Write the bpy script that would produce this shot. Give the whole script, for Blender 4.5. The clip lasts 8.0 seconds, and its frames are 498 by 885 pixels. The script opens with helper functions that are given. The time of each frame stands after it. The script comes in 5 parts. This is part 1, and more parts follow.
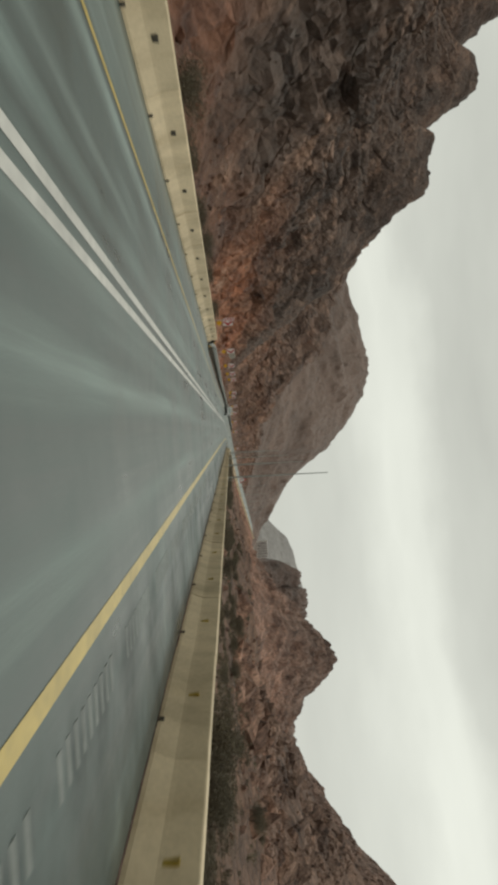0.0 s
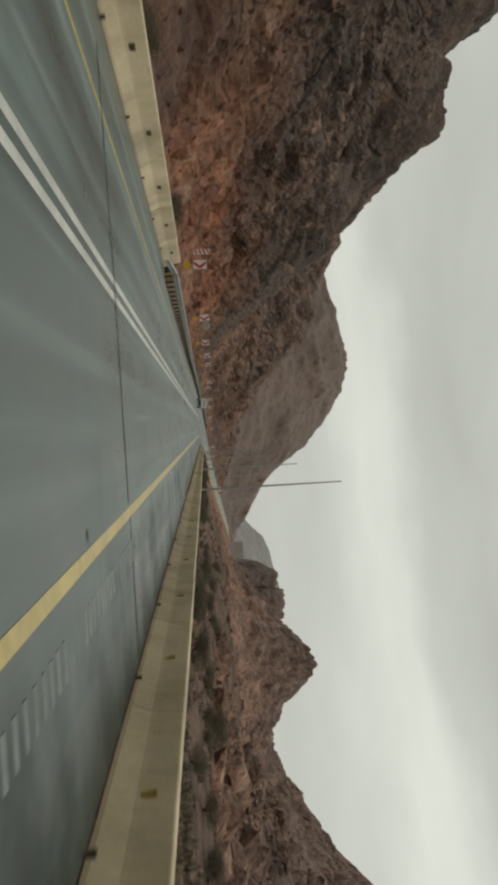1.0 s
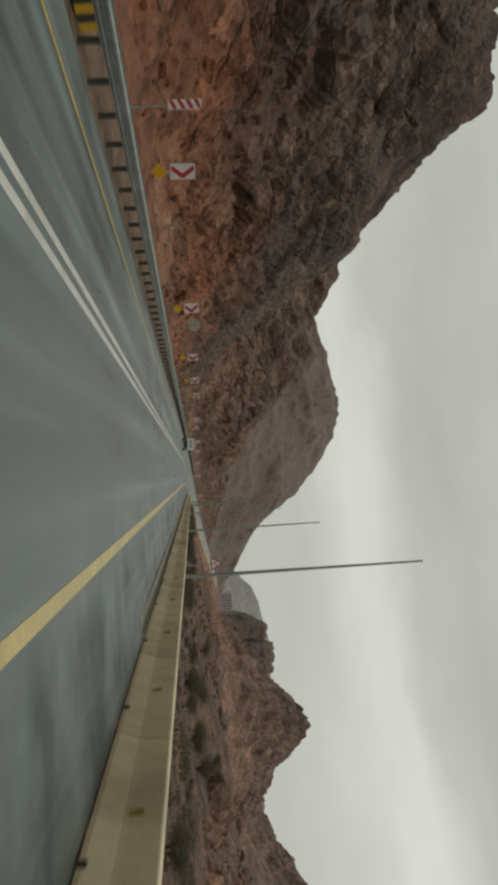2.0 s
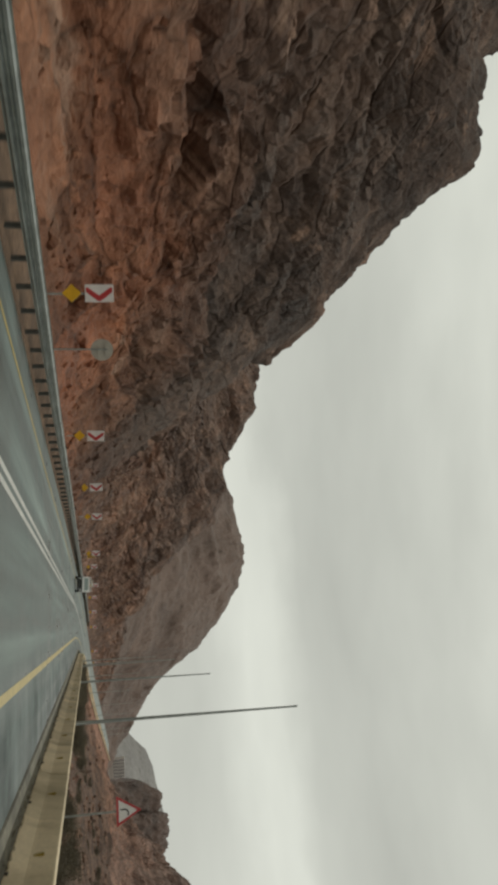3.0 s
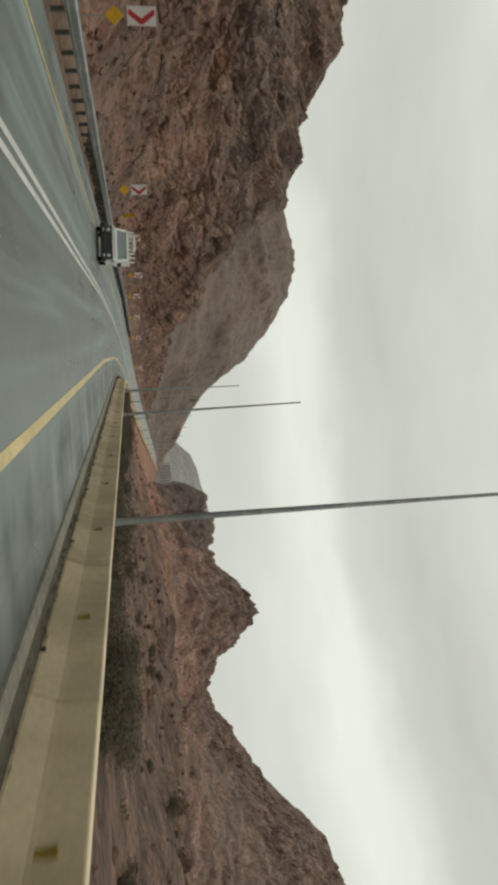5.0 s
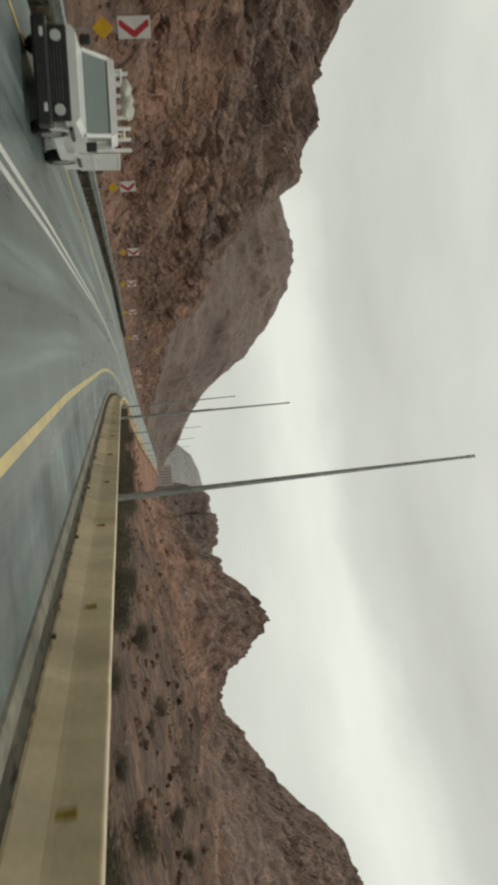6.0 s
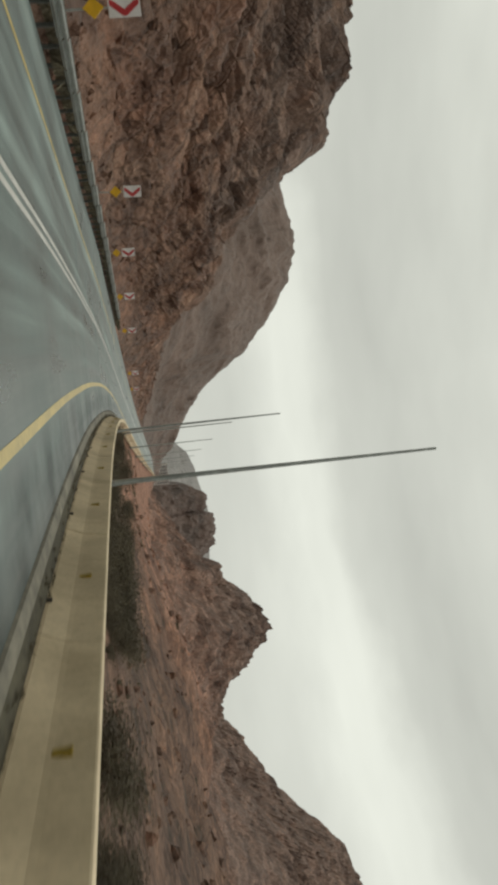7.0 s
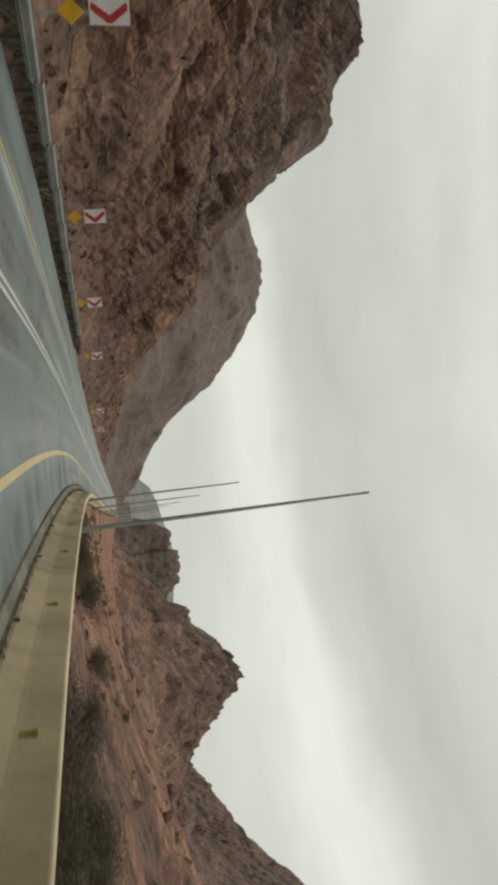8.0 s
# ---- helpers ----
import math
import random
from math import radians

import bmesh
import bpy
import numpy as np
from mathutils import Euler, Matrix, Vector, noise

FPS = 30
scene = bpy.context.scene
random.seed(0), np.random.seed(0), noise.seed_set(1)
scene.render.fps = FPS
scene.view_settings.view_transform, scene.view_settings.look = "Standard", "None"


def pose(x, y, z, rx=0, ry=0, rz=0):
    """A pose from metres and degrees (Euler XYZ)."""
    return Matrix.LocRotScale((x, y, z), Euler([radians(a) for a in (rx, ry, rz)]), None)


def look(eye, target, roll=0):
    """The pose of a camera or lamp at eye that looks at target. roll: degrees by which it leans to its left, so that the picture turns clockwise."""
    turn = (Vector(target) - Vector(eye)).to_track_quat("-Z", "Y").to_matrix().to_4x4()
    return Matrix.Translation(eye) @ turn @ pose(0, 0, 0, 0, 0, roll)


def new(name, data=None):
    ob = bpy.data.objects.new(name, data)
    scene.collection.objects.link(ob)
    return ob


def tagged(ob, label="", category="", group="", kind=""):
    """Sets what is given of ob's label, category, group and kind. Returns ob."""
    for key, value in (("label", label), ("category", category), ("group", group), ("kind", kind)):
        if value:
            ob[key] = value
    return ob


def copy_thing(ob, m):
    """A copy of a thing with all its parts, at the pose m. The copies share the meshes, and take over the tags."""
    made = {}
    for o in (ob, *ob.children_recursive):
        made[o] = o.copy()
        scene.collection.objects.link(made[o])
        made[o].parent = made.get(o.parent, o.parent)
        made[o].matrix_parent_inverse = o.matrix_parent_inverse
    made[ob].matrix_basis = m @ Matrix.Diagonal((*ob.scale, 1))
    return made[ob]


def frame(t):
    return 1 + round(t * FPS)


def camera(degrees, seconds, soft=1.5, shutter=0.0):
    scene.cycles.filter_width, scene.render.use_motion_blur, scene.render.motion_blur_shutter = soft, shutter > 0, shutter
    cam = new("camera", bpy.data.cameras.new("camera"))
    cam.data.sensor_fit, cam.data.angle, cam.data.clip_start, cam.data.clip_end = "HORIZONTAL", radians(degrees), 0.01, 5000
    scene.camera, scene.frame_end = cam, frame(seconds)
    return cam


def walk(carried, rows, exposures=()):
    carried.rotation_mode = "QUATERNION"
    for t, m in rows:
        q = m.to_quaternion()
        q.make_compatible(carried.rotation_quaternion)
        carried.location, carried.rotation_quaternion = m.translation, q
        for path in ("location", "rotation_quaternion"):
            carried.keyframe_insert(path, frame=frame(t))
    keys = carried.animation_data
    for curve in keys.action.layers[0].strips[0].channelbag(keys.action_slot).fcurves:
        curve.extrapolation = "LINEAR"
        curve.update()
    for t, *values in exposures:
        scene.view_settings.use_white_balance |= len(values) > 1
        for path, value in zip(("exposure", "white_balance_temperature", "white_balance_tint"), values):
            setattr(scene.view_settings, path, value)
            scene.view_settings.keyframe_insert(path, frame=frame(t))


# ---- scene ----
# Camera: carried in a car, held on its side (rolled by about a quarter turn).
cam = camera(33.37, 8.0, soft=4.0, shutter=0.15)
# seconds, x, y, z, heading to the left, upward pitch, roll to the left
PATH = [
    (0.0, 0.00, 0.00, 1.30, -0.92, 1.20, 86.52),
    (0.5, 0.23, 12.83, 1.30, -1.57, 2.97, 85.75),
    (1.0, 0.41, 25.66, 1.30, -1.18, 2.93, 86.20),
    (1.2, 0.46, 30.79, 1.30, -0.98, 2.59, 86.41),
    (2.3, 0.63, 59.03, 1.30, 4.57, 6.50, 86.66),
    (2.5, 0.64, 64.16, 1.30, 6.80, 8.75, 87.28),
    (3.0, 0.65, 77.00, 1.30, 12.10, 11.26, 88.87),
    (3.5, 0.64, 89.84, 1.30, 12.76, 10.97, 89.75),
    (4.0, 0.61, 102.68, 1.30, 6.32, 8.83, 89.31),
    (4.5, 0.58, 115.53, 1.30, -2.56, 6.85, 88.10),
    (4.7, 0.56, 120.66, 1.30, -6.28, 7.58, 87.92),
    (5.8, 0.53, 148.93, 1.30, -7.78, 7.85, 83.95),
    (6.0, 0.53, 154.07, 1.30, -7.98, 7.83, 83.95),
    (6.5, 0.62, 166.95, 1.30, -8.38, 7.93, 83.70),
    (7.0, 0.81, 179.90, 1.30, -8.36, 8.16, 83.65),
    (7.5, 1.08, 192.63, 1.31, -7.60, 9.02, 83.55),
    (8.0, 1.41, 205.20, 1.31, -6.40, 11.03, 83.50),
]


def held(x, y, z, yaw, pitch, roll):
    return pose(x, y, z, 0, 0, yaw) @ pose(0, 0, 0, 90 + pitch, 0, 0) @ pose(0, 0, 0, 0, 0, roll)


walk(cam, [(t, held(*row)) for t, *row in PATH], exposures=[(0.0, 0.04), (0.5, -0.18), (1.0, -0.14), (2.5, -0.3), (3.5, 0.05), (4.5, 0.06), (6.0, 0.06), (8.0, 0.02)])

# ---- world and light ----
world = bpy.data.worlds.new("overcast_sky")
scene.world = world
world.use_nodes = True
wn, wl = world.node_tree.nodes, world.node_tree.links
wn.clear()
w_out = wn.new("ShaderNodeOutputWorld")
w_bg = wn.new("ShaderNodeBackground")
w_sky = wn.new("ShaderNodeTexSky")
w_sky.sky_type = "NISHITA"
w_sky.sun_disc = False
w_sky.sun_elevation, w_sky.sun_rotation = radians(48), radians(20)
w_grey = wn.new("ShaderNodeHueSaturation")
w_grey.inputs["Saturation"].default_value = 0.1
w_tc = wn.new("ShaderNodeTexCoord")


def cloud_noise(scale, stretch, detail, roughness, offset=(0, 0, 0)):
    place = wn.new("ShaderNodeMapping")
    place.inputs["Scale"].default_value = stretch
    place.inputs["Location"].default_value = offset
    cloud = wn.new("ShaderNodeTexNoise")
    cloud.inputs["Scale"].default_value, cloud.inputs["Detail"].default_value = scale, detail
    cloud.inputs["Roughness"].default_value = roughness
    wl.new(w_tc.outputs["Generated"], place.inputs["Vector"])
    wl.new(place.outputs["Vector"], cloud.inputs["Vector"])
    return cloud.outputs["Fac"]


def cloud_math(op, a, b, c=0.0):
    m = wn.new("ShaderNodeMath")
    m.operation = op
    for sock, v in enumerate((a, b, c)):
        if isinstance(v, (int, float)):
            m.inputs[sock].default_value = v
        else:
            wl.new(v, m.inputs[sock])
    return m.outputs[0]


# layers of stratus, thin over the lower sky, their edges billowing
w_sep = wn.new("ShaderNodeSeparateXYZ")
wl.new(w_tc.outputs["Generated"], w_sep.inputs["Vector"])
w_high = cloud_math("MULTIPLY_ADD", w_sep.outputs["X"], -0.05, w_sep.outputs["Z"])
w_high = cloud_math("MULTIPLY_ADD", cloud_noise(2.2, (1.0, 1.0, 2.2), 3.0, 0.5), 0.16, w_high)
w_high = cloud_math("MULTIPLY_ADD", cloud_noise(8.0, (1.0, 1.0, 2.0), 4.0, 0.55), 0.045, w_high)
w_ramp = wn.new("ShaderNodeValToRGB")
w_stops = [(0.0, 0.54), (0.16, 0.57), (0.235, 0.62), (0.285, 0.755), (0.318, 0.74), (0.35, 0.60), (0.41, 0.545), (0.48, 0.61), (0.57, 0.72), (0.7, 0.64), (1.0, 0.62)]
while len(w_ramp.color_ramp.elements) < len(w_stops):
    w_ramp.color_ramp.elements.new(0.5)
for el, (at, v) in zip(w_ramp.color_ramp.elements, w_stops):
    el.position, el.color = at, (v * 0.972, v, v * 0.888, 1)
w_wisp = cloud_noise(1.6, (1.0, 1.0, 3.4), 5.0, 0.55, (3.1, 0.7, 1.9))
w_thin = wn.new("ShaderNodeMapRange")
for key, v in (("From Min", 0.3), ("From Max", 0.7), ("To Min", 0.88), ("To Max", 1.12)):
    w_thin.inputs[key].default_value = v
wl.new(w_wisp, w_thin.inputs["Value"])
w_cloud = wn.new("ShaderNodeVectorMath")
w_cloud.operation = "SCALE"
wl.new(w_ramp.outputs["Color"], w_cloud.inputs[0])
wl.new(w_thin.outputs["Result"], w_cloud.inputs["Scale"])
w_mix = wn.new("ShaderNodeMix")
w_mix.data_type = "RGBA"
w_mix.inputs[0].default_value = 0.94
w_scale = wn.new("ShaderNodeMix")
w_scale.data_type = "RGBA"
w_scale.blend_type = "MULTIPLY"
w_scale.inputs[0].default_value = 1.0
w_scale.inputs[7].default_value = (0.1, 0.1, 0.1, 1)
wl.new(w_high, w_ramp.inputs["Fac"])
wl.new(w_sky.outputs["Color"], w_grey.inputs["Color"])
wl.new(w_grey.outputs["Color"], w_scale.inputs[6])
wl.new(w_scale.outputs[2], w_mix.inputs[6])
wl.new(w_cloud.outputs["Vector"], w_mix.inputs[7])
wl.new(w_mix.outputs[2], w_bg.inputs["Color"])
w_bg.inputs["Strength"].default_value = 1.0
wl.new(w_bg.outputs["Background"], w_out.inputs["Surface"])

sun = new("sun", bpy.data.lights.new("sun", "SUN"))
sun.data.energy, sun.data.angle, sun.data.color = 0.6, radians(25), (1.0, 0.97, 0.92)
sun.matrix_world = look((60, 90, 120), (0, 120, 0))


# ---- materials ----
def material(name, rough=0.7, metal=0.0):
    mat = bpy.data.materials.new(name)
    mat.use_nodes = True
    bsdf = mat.node_tree.nodes["Principled BSDF"]
    bsdf.inputs["Roughness"].default_value = rough
    bsdf.inputs["Metallic"].default_value = metal
    return mat, mat.node_tree.nodes, mat.node_tree.links, bsdf


def ramp(nodes, stops):
    r = nodes.new("ShaderNodeValToRGB")
    while len(r.color_ramp.elements) < len(stops):
        r.color_ramp.elements.new(0.5)
    for el, (p, c) in zip(r.color_ramp.elements, stops):
        el.position, el.color = p, (*c, 1) if len(c) == 3 else c
    return r


def tex_noise(nodes, links, vec, scale, detail=6.0, rough=0.55):
    n = nodes.new("ShaderNodeTexNoise")
    n.inputs["Scale"].default_value, n.inputs["Detail"].default_value = scale, detail
    n.inputs["Roughness"].default_value = rough
    if vec is not None:
        links.new(vec, n.inputs["Vector"])
    return n


def mix_rgb(nodes, links, fac, a, b, blend="MIX"):
    m = nodes.new("ShaderNodeMix")
    m.data_type, m.blend_type = "RGBA", blend
    for sock, v in ((0, fac), (6, a), (7, b)):
        if isinstance(v, (int, float)):
            m.inputs[sock].default_value = v
        elif isinstance(v, tuple):
            m.inputs[sock].default_value = (*v, 1)
        else:
            links.new(v, m.inputs[sock])
    return m.outputs[2]


def bump(nodes, links, bsdf, height, strength, distance):
    b = nodes.new("ShaderNodeBump")
    b.inputs["Strength"].default_value, b.inputs["Distance"].default_value = strength, distance
    links.new(height, b.inputs["Height"])
    links.new(b.outputs["Normal"], bsdf.inputs["Normal"])


def plain(name, colour, rough=0.6, metal=0.0, vary=0.25, scale=8.0, relief=0.0):
    """A surface of one paint with grain and dirt at two scales."""
    mat, n, l, b = material(name, rough, metal)
    tc = n.new("ShaderNodeTexCoord")
    fine = tex_noise(n, l, tc.outputs["Object"], scale, 8, 0.6)
    broad = tex_noise(n, l, tc.outputs["Object"], scale * 0.13, 3, 0.5)
    dark = tuple(c * (1 - vary) for c in colour)
    light = tuple(min(1, c * (1 + vary * 0.5)) for c in colour)
    r1 = ramp(n, [(0.3, dark), (0.7, light)])
    l.new(fine.outputs["Fac"], r1.inputs["Fac"])
    r2 = ramp(n, [(0.3, (1 - vary, 1 - vary, 1 - vary)), (0.65, (1, 1, 1))])
    l.new(broad.outputs["Fac"], r2.inputs["Fac"])
    l.new(mix_rgb(n, l, 1.0, r1.outputs["Color"], r2.outputs["Color"], "MULTIPLY"), b.inputs["Base Color"])
    if relief:
        bump(n, l, b, fine.outputs["Fac"], 0.6, relief)
    return mat


def rock(name, low, high, dark, pale, z_low, z_high, grain=0.35, rough=0.62):
    """Weathered rock: red scree below, darker bedrock above, streaked along its layers."""
    mat, n, l, b = material(name, rough)
    b.inputs["Specular IOR Level"].default_value = 0.25
    geo = n.new("ShaderNodeNewGeometry")
    turn = n.new("ShaderNodeMapping")
    turn.inputs["Rotation"].default_value = (0.69, 0.0, 0.0)
    turn.inputs["Scale"].default_value = (0.8, 0.45, 1.3)
    l.new(geo.outputs["Position"], turn.inputs["Vector"])
    sep = n.new("ShaderNodeSeparateXYZ")
    l.new(geo.outputs["Position"], sep.inputs["Vector"])
    broad = tex_noise(n, l, geo.outputs["Position"], 0.05 * grain / 0.35, 4, 0.55)
    layers = tex_noise(n, l, turn.outputs["Vector"], grain * 0.42, 6, 0.58)
    fine = tex_noise(n, l, geo.outputs["Position"], grain * 2.6, 7, 0.6)
    # height, broken up by the broad noise, decides scree or bedrock
    wob = n.new("ShaderNodeMath")
    wob.operation = "MULTIPLY_ADD"
    l.new(broad.outputs["Fac"], wob.inputs[0])
    wob.inputs[1].default_value = (z_high - z_low) * 2.2
    l.new(sep.outputs["Z"], wob.inputs[2])
    step = n.new("ShaderNodeMapRange")
    step.inputs["From Min"].default_value = z_low + (z_high - z_low) * 1.0
    step.inputs["From Max"].default_value = z_high + (z_high - z_low) * 1.2
    l.new(wob.outputs[0], step.inputs["Value"])
    base = mix_rgb(n, l, step.outputs["Result"], low, high)
    r1 = ramp(n, [(0.38, (0, 0, 0)), (0.56, (1, 1, 1))])
    l.new(layers.outputs["Fac"], r1.inputs["Fac"])
    c1 = mix_rgb(n, l, r1.outputs["Color"], dark, base)
    r2 = ramp(n, [(0.56, (0, 0, 0)), (0.82, (0.6, 0.6, 0.6))])
    l.new(fine.outputs["Fac"], r2.inputs["Fac"])
    c2 = mix_rgb(n, l, r2.outputs["Color"], c1, pale)
    r3 = ramp(n, [(0.28, (0.62, 0.62, 0.62)), (0.5, (1, 1, 1))])
    l.new(fine.outputs["Fac"], r3.inputs["Fac"])
    l.new(mix_rgb(n, l, 1.0, c2, r3.outputs["Color"], "MULTIPLY"), b.inputs["Base Color"])
    both = n.new("ShaderNodeMath")
    both.operation = "MULTIPLY_ADD"
    l.new(layers.outputs["Fac"], both.inputs[0])
    both.inputs[1].default_value = 1.2
    l.new(fine.outputs["Fac"], both.inputs[2])
    bump(n, l, b, both.outputs[0], 0.9, 0.45 * 0.35 / grain)
    return mat


def cliff(name, red, tan, bed, bed_light, pit, z_low, z_high, size=1.0, relief=1.0, fade=None, long=2.6, later=None):
    """Broken hillside: red rubble and tan slabs below, dark massive bedrock above, with thin pale seams."""
    mat, n, l, b = material(name, 0.75)
    b.inputs["Specular IOR Level"].default_value = 0.2
    geo = n.new("ShaderNodeNewGeometry")
    pos = geo.outputs["Position"]
    sway = tex_noise(n, l, pos, 0.3 / size, 3, 0.5)
    add = n.new("ShaderNodeVectorMath")
    add.operation = "MULTIPLY_ADD"
    l.new(sway.outputs["Color"], add.inputs[0])
    add.inputs[1].default_value = (1.5 * size, 1.5 * size, 1.5 * size)
    l.new(pos, add.inputs[2])
    turn = n.new("ShaderNodeMapping")
    turn.vector_type = "TEXTURE"
    turn.inputs["Rotation"].default_value = (0.36, 0.0, 0.44)
    turn.inputs["Scale"].default_value = (1.0, long, 1.0)
    l.new(add.outputs[0], turn.inputs["Vector"])
    slabs = n.new("ShaderNodeTexVoronoi")
    slabs.inputs["Scale"].default_value = 0.75 / size
    slabs.inputs["Randomness"].default_value = 1.0
    l.new(turn.outputs["Vector"], slabs.inputs["Vector"])
    bits = n.new("ShaderNodeTexVoronoi")
    bits.inputs["Scale"].default_value = 3.4 / size
    l.new(turn.outputs["Vector"], bits.inputs["Vector"])
    broad = tex_noise(n, l, pos, 0.09 / size, 4, 0.55)
    mid = tex_noise(n, l, turn.outputs["Vector"], 0.6 / size, 8, 0.6)
    fine = tex_noise(n, l, turn.outputs["Vector"], 3.5 / size, 6, 0.65)
    slab_v = n.new("ShaderNodeSeparateColor")
    l.new(slabs.outputs["Color"], slab_v.inputs["Color"])
    bit_v = n.new("ShaderNodeSeparateColor")
    l.new(bits.outputs["Color"], bit_v.inputs["Color"])
    # bedrock or rubble, by height broken up
    sep = n.new("ShaderNodeSeparateXYZ")
    l.new(pos, sep.inputs["Vector"])
    wob = n.new("ShaderNodeMath")
    wob.operation = "MULTIPLY_ADD"
    l.new(broad.outputs["Fac"], wob.inputs[0])
    wob.inputs[1].default_value = (z_high - z_low) * 2.0
    l.new(sep.outputs["Z"], wob.inputs[2])
    step = n.new("ShaderNodeMapRange")
    step.inputs["From Min"].default_value = z_low + (z_high - z_low) * 0.9
    step.inputs["From Max"].default_value = z_high + (z_high - z_low) * 1.1
    l.new(wob.outputs[0], step.inputs["Value"])
    if fade:
        # farther along the hill the bedrock lies higher
        lower = n.new("ShaderNodeMapRange")
        lower.inputs["From Min"].default_value, lower.inputs["From Max"].default_value = fade[0], fade[1]
        lower.inputs["To Min"].default_value, lower.inputs["To Max"].default_value = 0.0, -fade[2]
        l.new(sep.outputs["Y"], lower.inputs["Value"])
        total = n.new("ShaderNodeMath")
        l.new(wob.outputs[0], total.inputs[0])
        l.new(lower.outputs["Result"], total.inputs[1])
        l.new(total.outputs[0], step.inputs["Value"])
        share = n.new("ShaderNodeMapRange")
        share.inputs["From Min"].default_value, share.inputs["From Max"].default_value = fade[0], fade[1]
        share.inputs["To Max"].default_value = 0.85
        far_y = n.new("ShaderNodeMath")
        far_y.operation = "MULTIPLY_ADD"
        l.new(broad.outputs["Fac"], far_y.inputs[0])
        far_y.inputs[1].default_value = 30.0
        l.new(sep.outputs["Y"], far_y.inputs[2])
        less = n.new("ShaderNodeMath")
        less.operation = "SUBTRACT"
        l.new(far_y.outputs[0], less.inputs[0])
        less.inputs[1].default_value = 15.0
        l.new(less.outputs[0], share.inputs["Value"])
    patches = ramp(n, [(0.40, (0, 0, 0)), (0.62, (1, 1, 1))])
    l.new(mid.outputs["Fac"], patches.inputs["Fac"])
    rubble = mix_rgb(n, l, patches.outputs["Color"], red, tan)
    if later:
        # another rock farther along
        rubble = mix_rgb(n, l, share.outputs["Result"], rubble, mix_rgb(n, l, patches.outputs["Color"], later[0], later[1]))
    grey = mix_rgb(n, l, patches.outputs["Color"], bed, bed_light)
    if later and len(later) > 2:
        grey = mix_rgb(n, l, share.outputs["Result"], grey, mix_rgb(n, l, patches.outputs["Color"], later[2], later[3]))
    base = mix_rgb(n, l, step.outputs["Result"], rubble, grey)
    vs = ramp(n, [(0.0, (0.68, 0.66, 0.66)), (1.0, (1.28, 1.24, 1.2))])
    l.new(slab_v.outputs[0], vs.inputs["Fac"])
    vb = ramp(n, [(0.0, (0.75, 0.75, 0.75)), (0.8, (1.08, 1.08, 1.08)), (1.0, (1.5, 1.45, 1.4))])
    l.new(bit_v.outputs[0], vb.inputs["Fac"])
    c = mix_rgb(n, l, 1.0, base, vs.outputs["Color"], "MULTIPLY")
    calm = n.new("ShaderNodeMapRange")
    calm.inputs["To Min"].default_value, calm.inputs["To Max"].default_value = 0.9, 0.3
    l.new(step.outputs["Result"], calm.inputs["Value"])
    c = mix_rgb(n, l, calm.outputs["Result"], c, mix_rgb(n, l, 1.0, c, vb.outputs["Color"], "MULTIPLY"))
    # broad bands and stains
    bands = tex_noise(n, l, turn.outputs["Vector"], 0.22 / size, 4, 0.55)
    tint = ramp(n, [(0.34, (0.58, 0.56, 0.56)), (0.48, (1.0, 1.0, 1.0)), (0.66, (1.32, 1.28, 1.24))])
    l.new(bands.outputs["Fac"], tint.inputs["Fac"])
    c = mix_rgb(n, l, 1.0, c, tint.outputs["Color"], "MULTIPLY")
    # pits, and thin pale seams that run up the slope
    pits = ramp(n, [(0.33, (1, 1, 1)), (0.42, (0, 0, 0))])
    l.new(mid.outputs["Fac"], pits.inputs["Fac"])
    holes = pits.outputs["Color"]
    if later:
        # the farther rock is smoother
        weak = n.new("ShaderNodeMapRange")
        weak.inputs["To Min"].default_value, weak.inputs["To Max"].default_value = 1.0, 0.3
        l.new(share.outputs["Result"], weak.inputs["Value"])
        holes = mix_rgb(n, l, 1.0, holes, weak.outputs["Result"], "MULTIPLY")
    c = mix_rgb(n, l, holes, c, pit)
    seam = tex_noise(n, l, turn.outputs["Vector"], 0.2 / size, 4, 0.5)
    line = ramp(n, [(0.490, (0, 0, 0)), (0.498, (0.3, 0.3, 0.3)), (0.502, (0.3, 0.3, 0.3)), (0.510, (0, 0, 0))])
    l.new(seam.outputs["Fac"], line.inputs["Fac"])
    c = mix_rgb(n, l, line.outputs["Color"], c, tan)
    # cracks between the blocks, at two sizes
    crack_heights = []
    for k, dark in ((0.62, 0.55), (1.9, 0.62)):
        edge = n.new("ShaderNodeTexVoronoi")
        edge.feature = "DISTANCE_TO_EDGE"
        edge.inputs["Scale"].default_value = k / size
        l.new(turn.outputs["Vector"], edge.inputs["Vector"])
        gap = ramp(n, [(0.0, (dark, dark, dark)), (0.045, (1, 1, 1)), (0.1, (1.12, 1.12, 1.12)), (0.2, (1, 1, 1))])
        l.new(edge.outputs["Distance"], gap.inputs["Fac"])
        c = mix_rgb(n, l, patches.outputs["Color"], c, mix_rgb(n, l, 1.0, c, gap.outputs["Color"], "MULTIPLY"))
        crack_heights.append(gap.outputs["Color"])
    grain = ramp(n, [(0.32, (0.62, 0.6, 0.58)), (0.5, (1.0, 1.0, 1.0)), (0.7, (1.3, 1.3, 1.28))])
    l.new(fine.outputs["Fac"], grain.inputs["Fac"])
    grained = mix_rgb(n, l, 1.0, c, grain.outputs["Color"], "MULTIPLY")
